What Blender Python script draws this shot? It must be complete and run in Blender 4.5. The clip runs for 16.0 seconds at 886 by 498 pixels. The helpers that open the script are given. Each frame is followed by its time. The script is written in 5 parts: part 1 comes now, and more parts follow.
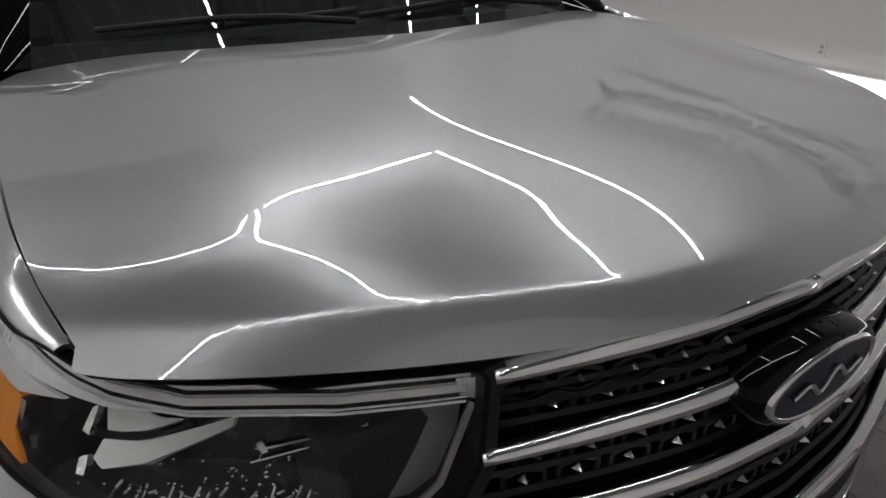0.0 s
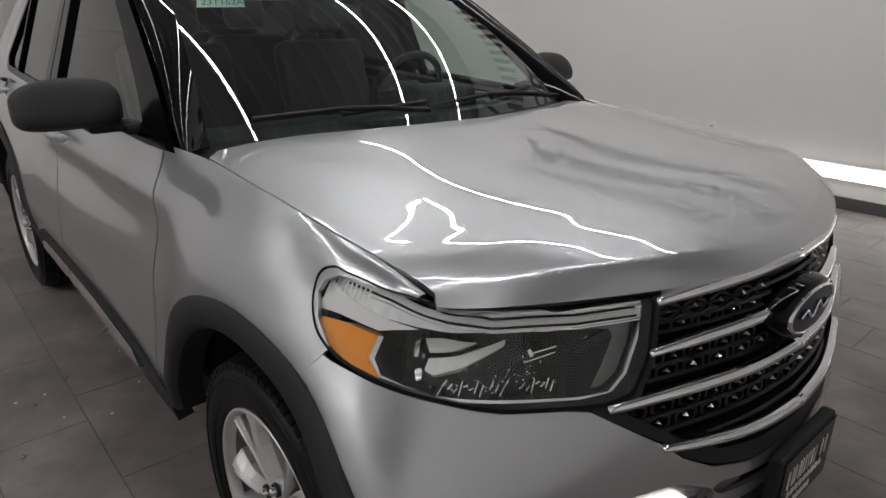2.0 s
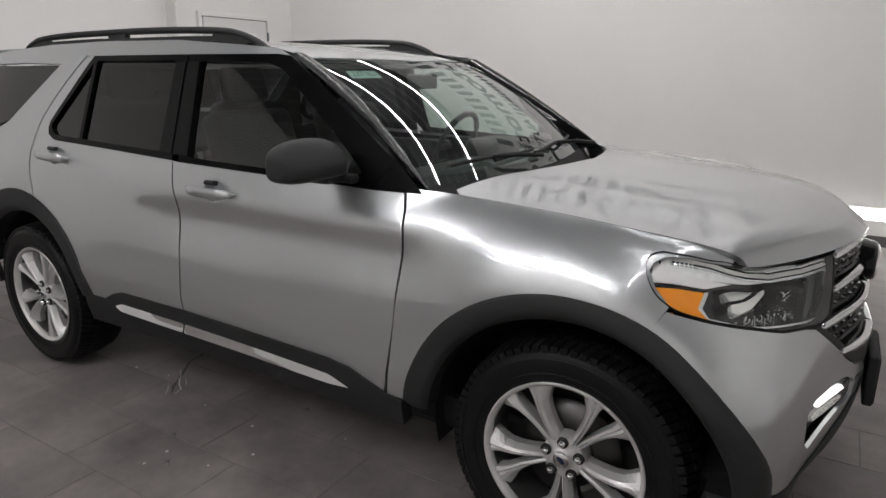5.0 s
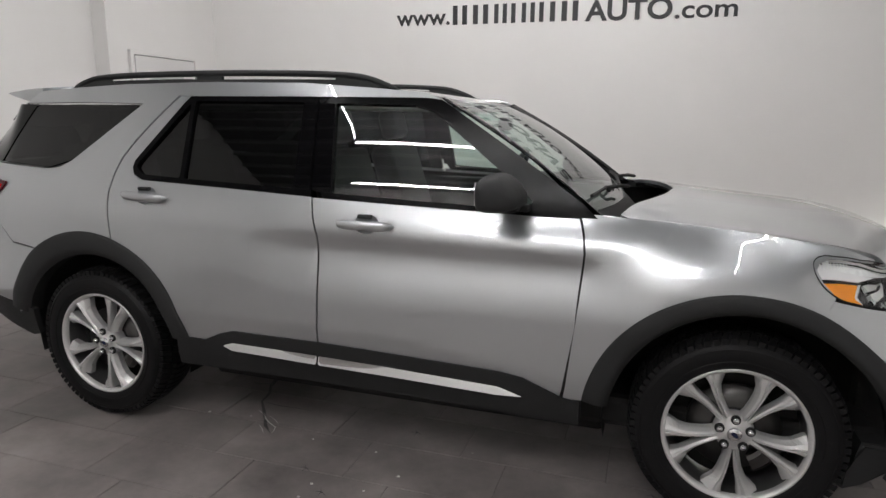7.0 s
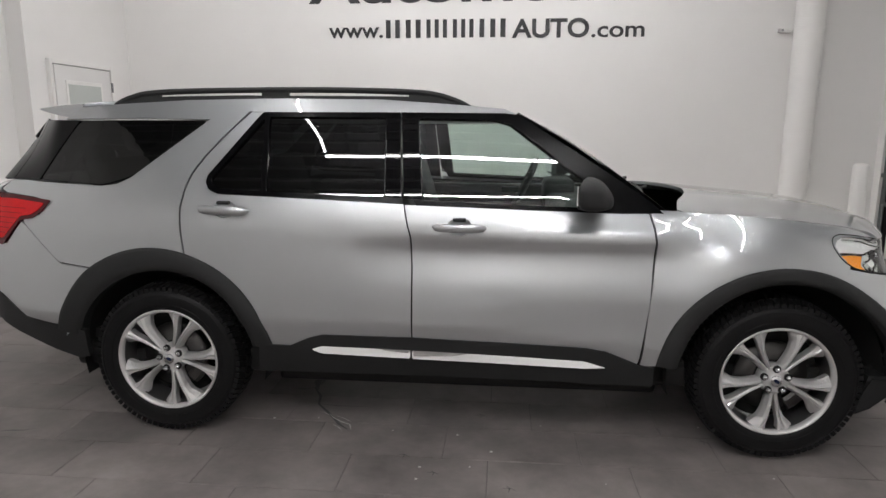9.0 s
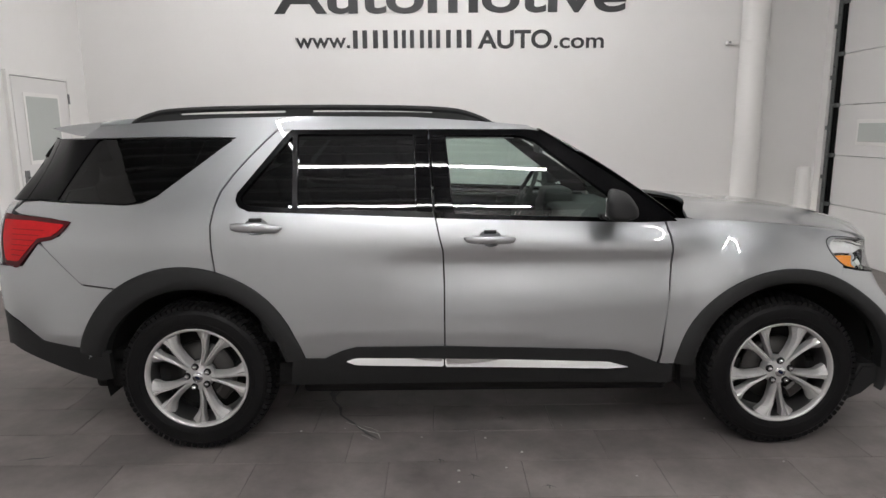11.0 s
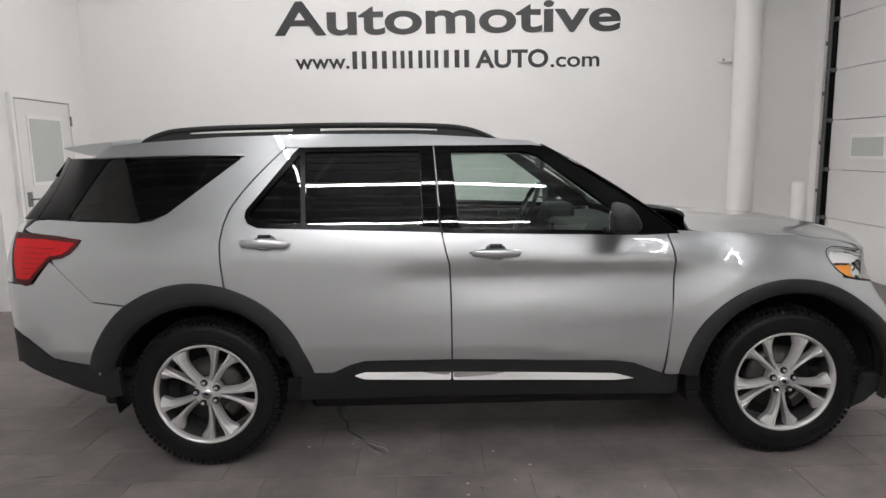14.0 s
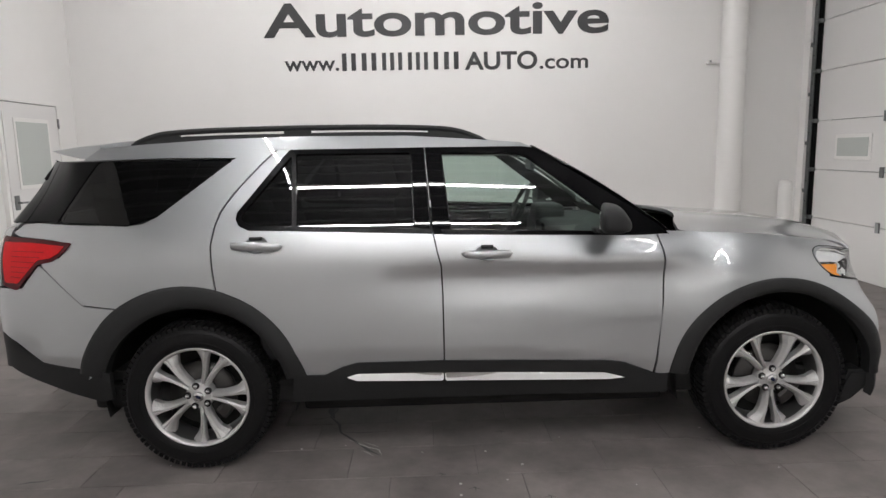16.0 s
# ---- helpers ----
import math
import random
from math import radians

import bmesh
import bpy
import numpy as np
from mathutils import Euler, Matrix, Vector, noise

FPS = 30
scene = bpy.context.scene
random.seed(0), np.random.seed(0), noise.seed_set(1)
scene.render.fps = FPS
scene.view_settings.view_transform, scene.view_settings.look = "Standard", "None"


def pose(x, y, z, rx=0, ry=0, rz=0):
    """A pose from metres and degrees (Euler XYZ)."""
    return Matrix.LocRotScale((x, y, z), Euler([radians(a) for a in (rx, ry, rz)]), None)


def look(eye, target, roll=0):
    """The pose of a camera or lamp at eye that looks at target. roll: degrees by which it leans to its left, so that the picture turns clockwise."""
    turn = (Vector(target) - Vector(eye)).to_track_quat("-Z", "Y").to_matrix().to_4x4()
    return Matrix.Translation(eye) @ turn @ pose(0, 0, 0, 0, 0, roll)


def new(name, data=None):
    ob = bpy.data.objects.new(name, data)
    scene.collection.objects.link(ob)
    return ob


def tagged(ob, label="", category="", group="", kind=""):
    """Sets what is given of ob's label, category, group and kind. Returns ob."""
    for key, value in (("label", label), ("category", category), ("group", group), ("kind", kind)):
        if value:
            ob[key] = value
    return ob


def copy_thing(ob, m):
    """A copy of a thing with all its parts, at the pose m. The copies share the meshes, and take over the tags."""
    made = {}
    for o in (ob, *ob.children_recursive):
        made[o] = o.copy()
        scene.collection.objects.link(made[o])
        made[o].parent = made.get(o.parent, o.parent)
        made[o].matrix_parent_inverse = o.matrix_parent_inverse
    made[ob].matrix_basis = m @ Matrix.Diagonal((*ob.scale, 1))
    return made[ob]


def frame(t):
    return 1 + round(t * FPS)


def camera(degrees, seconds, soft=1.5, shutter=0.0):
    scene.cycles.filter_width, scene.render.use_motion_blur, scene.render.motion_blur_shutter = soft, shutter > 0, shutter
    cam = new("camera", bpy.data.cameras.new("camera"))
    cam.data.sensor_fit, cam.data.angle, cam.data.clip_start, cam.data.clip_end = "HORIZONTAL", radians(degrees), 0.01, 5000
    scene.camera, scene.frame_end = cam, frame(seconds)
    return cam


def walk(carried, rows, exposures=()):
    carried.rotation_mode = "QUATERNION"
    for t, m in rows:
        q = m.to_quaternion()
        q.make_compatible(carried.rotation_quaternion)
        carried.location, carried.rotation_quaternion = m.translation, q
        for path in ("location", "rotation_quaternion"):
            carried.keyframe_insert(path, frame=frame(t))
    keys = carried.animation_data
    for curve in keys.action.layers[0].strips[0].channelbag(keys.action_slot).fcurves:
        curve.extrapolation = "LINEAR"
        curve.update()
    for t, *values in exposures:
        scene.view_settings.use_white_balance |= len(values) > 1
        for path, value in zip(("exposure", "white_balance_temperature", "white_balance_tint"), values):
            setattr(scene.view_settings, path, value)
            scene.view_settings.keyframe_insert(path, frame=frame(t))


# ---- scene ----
cam = camera(69.0, 16.0)
PATH = [
    (0, (2.59, -0.772, 1.474), (1.086, 0.166, 0.549), -0.3),
    (0.5, (2.638, -0.912, 1.496), (1.16, 0.064, 0.567), 0.2),
    (1, (2.767, -1.117, 1.536), (1.303, -0.118, 0.609), 0.3),
    (1.5, (2.787, -1.265, 1.548), (1.331, -0.175, 0.716), 0.4),
    (2, (2.725, -1.473, 1.552), (1.313, -0.24, 0.856), 0.4),
    (2.5, (2.733, -1.783, 1.577), (1.369, -0.453, 0.968), 0.5),
    (3, (2.693, -1.992, 1.56), (1.363, -0.603, 1.011), 0.4),
    (5.5, (1.916, -2.893, 1.585), (1.014, -1.186, 1.063), 0.3),
    (6, (1.698, -3.149, 1.596), (0.894, -1.388, 1.094), 0.6),
    (6.5, (1.464, -3.354, 1.575), (0.749, -1.545, 1.113), 0.8),
    (7, (1.149, -3.438, 1.565), (0.543, -1.574, 1.165), 0.6),
    (7.5, (0.886, -3.595, 1.554), (0.393, -1.696, 1.164), 0.4),
    (8, (0.662, -3.766, 1.565), (0.292, -1.838, 1.183), 0.3),
    (8.5, (0.416, -3.846, 1.552), (0.151, -1.9, 1.173), 0.2),
    (9, (0.206, -3.977, 1.588), (0.02, -2.022, 1.212), 0.1),
    (11.5, (-0.294, -4.138, 1.648), (-0.255, -2.17, 1.293), -0.6),
    (12, (-0.311, -4.169, 1.648), (-0.252, -2.199, 1.308), -0.7),
    (12.5, (-0.308, -4.169, 1.647), (-0.244, -2.197, 1.321), -0.7),
    (13, (-0.304, -4.177, 1.644), (-0.26, -2.202, 1.328), -0.9),
    (13.5, (-0.302, -4.171, 1.637), (-0.278, -2.195, 1.328), -1.0),
    (14, (-0.304, -4.161, 1.632), (-0.281, -2.185, 1.326), -1.0),
    (14.5, (-0.304, -4.148, 1.631), (-0.27, -2.172, 1.325), -1.1),
    (15, (-0.302, -4.149, 1.624), (-0.257, -2.172, 1.321), -1.2),
    (15.5, (-0.301, -4.17, 1.635), (-0.248, -2.193, 1.332), -1.2),
    (16, (-0.312, -4.173, 1.633), (-0.258, -2.197, 1.331), -1.2),
]
walk(cam, [(t, look(eye, target, roll)) for t, eye, target, roll in PATH],
     [(0, -0.66), (1.5, -0.43), (3, -0.03), (5.5, 0.07), (9, 0.25), (16, 0.32)])

# ---- light ----
world = bpy.data.worlds.new("world")
scene.world = world
world.use_nodes = True
world.node_tree.nodes["Background"].inputs[0].default_value = (0.8, 0.85, 0.9, 1)
world.node_tree.nodes["Background"].inputs[1].default_value = 0.05


# ---- materials ----
def mat(name, color, rough=0.5, metal=0.0, coat=0.0, emit=0.0, var=0.0, scale=6.0, bump=0.0, bscale=60.0, spec=0.5, rvar=0.0,
        island=0.0, coat_rough=0.02, coat_ior=1.5, world=False):
    m = bpy.data.materials.new(name)
    m.use_nodes = True
    nt = m.node_tree
    b = nt.nodes["Principled BSDF"]
    b.inputs["Base Color"].default_value = (*color, 1)
    b.inputs["Roughness"].default_value = rough
    b.inputs["Metallic"].default_value = metal
    b.inputs["Coat Weight"].default_value = coat
    b.inputs["Coat Roughness"].default_value = coat_rough
    b.inputs["Coat IOR"].default_value = coat_ior
    b.inputs["Specular IOR Level"].default_value = spec
    if emit:
        b.inputs["Emission Color"].default_value = (*color, 1)
        b.inputs["Emission Strength"].default_value = emit
    tc = nt.nodes.new("ShaderNodeNewGeometry" if world else "ShaderNodeTexCoord").outputs["Position" if world else "Object"]
    if var or rvar:
        n1 = nt.nodes.new("ShaderNodeTexNoise")
        n1.inputs["Scale"].default_value = scale
        n1.inputs["Detail"].default_value = 6
        n1.inputs["Roughness"].default_value = 0.65
        nt.links.new(tc, n1.inputs["Vector"])
    if var:
        hsv = nt.nodes.new("ShaderNodeHueSaturation")
        mr = nt.nodes.new("ShaderNodeMapRange")
        mr.inputs["From Min"].default_value, mr.inputs["From Max"].default_value = 0.25, 0.75
        mr.inputs["To Min"].default_value, mr.inputs["To Max"].default_value = 1 - var, 1 + var
        hsv.inputs["Color"].default_value = (*color, 1)
        nt.links.new(n1.outputs["Fac"], mr.inputs["Value"])
        last = mr.outputs["Result"]
        if island:
            oi = nt.nodes.new("ShaderNodeObjectInfo")
            mi = nt.nodes.new("ShaderNodeMapRange")
            mi.inputs["To Min"].default_value, mi.inputs["To Max"].default_value = 1 - island, 1 + island
            mu = nt.nodes.new("ShaderNodeMath")
            mu.operation = "MULTIPLY"
            nt.links.new(oi.outputs["Random"], mi.inputs["Value"])
            nt.links.new(mi.outputs["Result"], mu.inputs[0])
            nt.links.new(last, mu.inputs[1])
            last = mu.outputs["Value"]
        nt.links.new(last, hsv.inputs["Value"])
        nt.links.new(hsv.outputs["Color"], b.inputs["Base Color"])
    if rvar:
        mr2 = nt.nodes.new("ShaderNodeMapRange")
        mr2.inputs["From Min"].default_value, mr2.inputs["From Max"].default_value = 0.3, 0.7
        mr2.inputs["To Min"].default_value, mr2.inputs["To Max"].default_value = max(0.02, rough - rvar), rough + rvar
        nt.links.new(n1.outputs["Fac"], mr2.inputs["Value"])
        nt.links.new(mr2.outputs["Result"], b.inputs["Roughness"])
    if bump:
        n2 = nt.nodes.new("ShaderNodeTexNoise")
        n2.inputs["Scale"].default_value = bscale
        n2.inputs["Detail"].default_value = 4
        bp = nt.nodes.new("ShaderNodeBump")
        bp.inputs["Strength"].default_value = bump
        bp.inputs["Distance"].default_value = 0.002
        nt.links.new(tc, n2.inputs["Vector"])
        nt.links.new(n2.outputs["Fac"], bp.inputs["Height"])
        nt.links.new(bp.outputs["Normal"], b.inputs["Normal"])
    return m


def thin_glass(name, tint, gloss=1.0, ior=1.5, rough=0.0):
    m = bpy.data.materials.new(name)
    m.use_nodes = True
    nt = m.node_tree
    nt.nodes.clear()
    out = nt.nodes.new("ShaderNodeOutputMaterial")
    mix = nt.nodes.new("ShaderNodeMixShader")
    tr = nt.nodes.new("ShaderNodeBsdfTransparent")
    gl = nt.nodes.new("ShaderNodeBsdfGlossy")
    fr = nt.nodes.new("ShaderNodeLayerWeight")
    fr.inputs["Blend"].default_value = 0.5
    fifth = nt.nodes.new("ShaderNodeMath")
    fifth.operation = "POWER"
    fifth.inputs[1].default_value = 5.0
    gain = nt.nodes.new("ShaderNodeMath")
    gain.operation = "MULTIPLY_ADD"
    f0 = ((ior - 1) / (ior + 1)) ** 2
    gain.inputs[1].default_value = 1 - f0
    gain.inputs[2].default_value = f0
    tr.inputs["Color"].default_value = (*tint, 1)
    gl.inputs["Roughness"].default_value = rough
    gl.inputs["Color"].default_value = (gloss, gloss, gloss, 1)
    nt.links.new(fr.outputs["Facing"], fifth.inputs[0])
    nt.links.new(fifth.outputs[0], gain.inputs[0])
    nt.links.new(gain.outputs[0], mix.inputs[0])
    nt.links.new(tr.outputs[0], mix.inputs[1])
    nt.links.new(gl.outputs[0], mix.inputs[2])
    nt.links.new(mix.outputs[0], out.inputs[0])
    return m


M_PAINT = mat("silver_metallic_paint", (0.46, 0.48, 0.492), 0.295, 0.80, coat=1.0, var=0.03, scale=900, coat_rough=0.004, coat_ior=2.1)
M_BLACK = mat("textured_black_plastic", (0.015, 0.0155, 0.016), 0.6, spec=0.35, bump=0.35, bscale=900, var=0.12, scale=5)
M_GLOSS = mat("gloss_black_trim", (0.003, 0.003, 0.0035), 0.02, spec=0.2)
M_RUBBER = mat("tyre_rubber", (0.007, 0.007, 0.0074), 0.48, spec=0.2, var=0.25, scale=14, bump=0.2, bscale=200)
M_TRIM = mat("satin_black_trim", (0.003, 0.003, 0.0035), 0.16, spec=0.1)
M_SEAL = mat("black_rubber_seal", (0.005, 0.005, 0.005), 0.5, spec=0.12)
M_VOID = mat("dark_cavity", (0.008, 0.008, 0.008), 0.8)
M_CHROME = mat("chrome", (0.82, 0.83, 0.84), 0.06, 1.0)
M_SATIN = mat("satin_chrome", (0.7, 0.71, 0.72), 0.18, 1.0)
M_ALLOY = mat("machined_alloy", (0.64, 0.635, 0.63), 0.42, 0.6, coat=0.2, rvar=0.04, scale=30)
M_DISC = mat("brake_steel", (0.08, 0.078, 0.076), 0.4, 1.0, rvar=0.1, scale=40)
M_GLASS = thin_glass("clear_green_glass", (0.72, 0.82, 0.77), ior=1.95)
M_WIND = thin_glass("windscreen_glass", (0.72, 0.82, 0.78), ior=1.95)
M_TINT = thin_glass("privacy_glass", (0.03, 0.03, 0.033), ior=1.6)
M_LENS = thin_glass("clear_lamp_lens", (0.97, 0.98, 0.98), gloss=0.9, ior=1.6)
M_AMBER = mat("amber_reflector", (1.0, 0.33, 0.006), 0.3, spec=0.2, coat=0.3, bump=0.6, bscale=220)
M_RED = mat("red_lamp_lens", (0.62, 0.006, 0.010), 0.12, spec=0.3, var=.12, scale=40)
M_REDRIM = mat("deep_red_lamp_border", (0.07, 0.003, 0.006), 0.06, spec=0.4)
M_BEZEL = mat("clear_lamp_bezel", (0.92, 0.93, 0.93), 0.35, 0.05, coat=0.8, var=.12, scale=60)
# white in place of the bright reflections of chrome lamp parts
M_LAMPSHINE = mat("lamp_shine_white", (0.95, 0.97, 0.93), 0.3, 0.0, coat=0.6, var=.1, scale=35)
M_REDDARK = mat("dark_red_lamp_rib", (0.22, 0.003, 0.005), 0.2)
M_REFLECT = mat("hazy_lamp_reflector", (0.7, 0.73, 0.71), 0.12, 1.0, var=.4, scale=45, bump=.9, bscale=90)
M_LAMPWHITE = mat("pale_lamp_bezel", (0.86, 0.86, 0.86), 0.3, coat=0.5)
M_LAMPIN = mat("smoked_lamp_interior", (0.012, 0.013, 0.014), 0.12, 0.0, var=0.3, scale=30)
M_LAMPSIDE = mat("grey_lamp_side_panel", (0.22, 0.235, 0.23), 0.2, 0.2)
M_LAMPGREY = mat("lamp_bezel_grey", (0.4, 0.4, 0.41), 0.25, 0.5)
M_LAMPLED = mat("lit_running_light", (1.0, 0.98, 0.94), 0.3, emit=1.7)
M_BLUE = mat("blue_enamel", (0.012, 0.017, 0.045), 0.2, spec=0.25, coat=0.15)
M_CLOTH = mat("dark_seat_leather", (0.035, 0.035, 0.036), 0.5, var=0.15, scale=20, bump=0.2, bscale=300)
M_DASH = mat("dark_dash_plastic", (0.025, 0.026, 0.027), 0.6, var=0.1, scale=15)
M_HEADLINER = mat("grey_headliner", (0.34, 0.34, 0.33), 0.9)
M_WALL = mat("white_painted_wall", (0.8, 0.79, 0.775), 0.55, var=0.02, scale=1.2, bump=0.06, bscale=90)
M_BASE = mat("grey_vinyl_baseboard", (0.09, 0.085, 0.085), 0.5)
M_LETTER = mat("black_vinyl_letters", (0.025, 0.025, 0.027), 0.45)
M_WHITE = mat("white_enamel", (0.8, 0.79, 0.77), 0.4)
M_DOOR = mat("white_steel_door", (0.72, 0.71, 0.70), 0.4, var=0.015, scale=3)
M_FROST = mat("obscured_glass", (0.5, 0.53, 0.51), 0.25)
M_STEEL = mat("galvanised_steel", (0.2, 0.21, 0.21), 0.4, 0.8, rvar=0.1, scale=30)
M_TILE = mat("dark_stone_tile", (0.195, 0.174, 0.168), 0.54, var=0.55, scale=1.7, rvar=0.16, world=True, island=0.07, bump=0.2, bscale=25, spec=0.22)
M_GROUT = mat("dark_grout", (0.115, 0.105, 0.10), 0.8)
M_CEIL = mat("dark_ceiling", (0.17, 0.17, 0.175), 0.7, var=0.1, scale=2)
M_RIB = mat("pale_deck_rib", (0.29, 0.29, 0.29), 0.5)
M_TUBE = mat("lit_led_tube", (1.0, 0.98, 0.98), 0.4, emit=128.0)
M_TUBE_DIM = mat("dimmed_led_tube", (1.0, 0.98, 0.98), 0.4, emit=48.0)
# alloy colour darkened for the shade inside the rim
M_BARREL = mat("alloy_with_rim_shade", (0.16, 0.16, 0.16), 0.35, 0.8)
M_GRILLE = mat("satin_black_grille", (0.010, 0.010, 0.011), 0.35)
M_STRIP = mat("lit_wall_strip", (1.0, 0.985, 0.96), 0.4, emit=11.0)


# ---- mesh helpers ----
def put(name, verts, faces, material, parent=None, label="", normals=None, smooth=True):
    me = bpy.data.meshes.new(name)
    me.from_pydata([tuple(map(float, v)) for v in verts], [], [tuple(map(int, f)) for f in faces])
    me.validate()
    me.update()
    me.materials.append(material)
    if smooth:
        me.polygons.foreach_set("use_smooth", [True] * len(me.polygons))
    if normals is not None and len(normals) == len(me.vertices):
        me.normals_split_custom_set_from_vertices([tuple(map(float, n)) for n in normals])
    ob = new(name, me)
    ob.parent = parent
    if label:
        ob["label"] = label
    return ob


def part(name, bm, material, parent=None, label="", smooth=False, angle=35):
    me = bpy.data.meshes.new(name)
    bmesh.ops.recalc_face_normals(bm, faces=bm.faces)
    if smooth:
        for f in bm.faces:
            f.smooth = True
        for e in bm.edges:
            if len(e.link_faces) == 2 and e.calc_face_angle(0) > radians(angle):
                e.smooth = False
    bm.to_mesh(me)
    bm.free()
    me.materials.append(material)
    ob = new(name, me)
    ob.parent = parent
    if label:
        ob["label"] = label
    return ob


def root(name, x=0, y=0, z=0, **tags):
    ob = new(name)
    ob.location = (x, y, z)
    ob.empty_display_size = 0.1
    return tagged(ob, **tags)


def box_bm(x0, x1, y0, y1, z0, z1, bevel=0.0, seg=2, bm=None):
    bm = bm or bmesh.new()
    m = Matrix.Translation(((x0 + x1) / 2, (y0 + y1) / 2, (z0 + z1) / 2)) @ Matrix.Diagonal((abs(x1 - x0), abs(y1 - y0), abs(z1 - z0), 1))
    r = bmesh.ops.create_cube(bm, size=1, matrix=m)
    if bevel:
        es = list({e for v in r["verts"] for e in v.link_edges})
        bmesh.ops.bevel(bm, geom=es, offset=bevel, segments=seg, affect="EDGES", profile=0.5)
    return bm


def cat(p, n=8, closed=False):
    p = np.array(p, float)
    q = np.vstack([p[-1:], p, p[:2]]) if closed else np.vstack([2 * p[0] - p[1], p, 2 * p[-1] - p[-2]])
    out = []
    for i in range(1, len(q) - 2):
        a, b, c, d = q[i - 1], q[i], q[i + 1], q[i + 2]
        for k in range(n):
            t = k / n
            out.append(0.5 * (2 * b + (c - a) * t + (2 * a - 5 * b + 4 * c - d) * t * t + (3 * b - a - 3 * c + d) * t ** 3))
    if not closed:
        out.append(q[-2])
    return np.array(out)


def tube(path, radius, n=10, closed=False, flat=1.0, caps=True):
    """A swept round or flattened bar along a path."""
    path = np.array(path, float)
    radius = np.full(len(path), radius) if np.isscalar(radius) else np.array(radius)
    t = np.gradient(path, axis=0)
    t /= np.linalg.norm(t, axis=1)[:, None] + 1e-12
    bm = bmesh.new()
    rings = []
    for p, d, r in zip(path, t, radius):
        up = Vector((0, 0, 1)) if abs(d[2]) < 0.9 else Vector((1, 0, 0))
        d = Vector(d)
        s = d.cross(up).normalized()
        w = s.cross(d).normalized()
        rings.append([bm.verts.new(Vector(p) + s * math.cos(a) * r + w * math.sin(a) * r * flat)
                      for a in (2 * math.pi * k / n for k in range(n))])
    pairs = list(zip(rings, rings[1:])) + ([(rings[-1], rings[0])] if closed else [])
    for a, b in pairs:
        for k in range(n):
            bm.faces.new((a[k], a[(k + 1) % n], b[(k + 1) % n], b[k]))
    if caps and not closed:
        bm.faces.new(rings[0])
        bm.faces.new(rings[-1])
    return bm


def inside(pts, poly):
    x, y = pts[:, 0], pts[:, 1]
    res = np.zeros(len(pts), bool)
    a = np.array(poly)
    b = np.roll(a, -1, axis=0)
    for (x0, y0), (x1, y1) in zip(a, b):
        if y0 == y1:
            continue
        c = ((y0 > y) != (y1 > y)) & (x < (x1 - x0) * (y - y0) / (y1 - y0) + x0)
        res ^= c
    return res


def resample(poly, step):
    out = []
    a = np.array(poly, float)
    for p, q in zip(a, np.roll(a, -1, axis=0)):
        n = max(1, int(math.ceil(np.linalg.norm(q - p) / step)))
        out += [p + (q - p) * k / n for k in range(n)]
    return np.array(out)


def rounded(poly, r=0.02, n=4):
    """The corners of an outline cut round."""
    a = [Vector(p) for p in poly]
    out = []
    for i, p in enumerate(a):
        d0, d1 = a[i - 1] - p, a[(i + 1) % len(a)] - p
        k = min(r, d0.length * 0.45, d1.length * 0.45)
        s, e = p + d0.normalized() * k, p + d1.normalized() * k
        for j in range(n + 1):
            t = j / n
            out.append(tuple(s * (1 - t) ** 2 + p * 2 * t * (1 - t) + e * t * t))
    return out


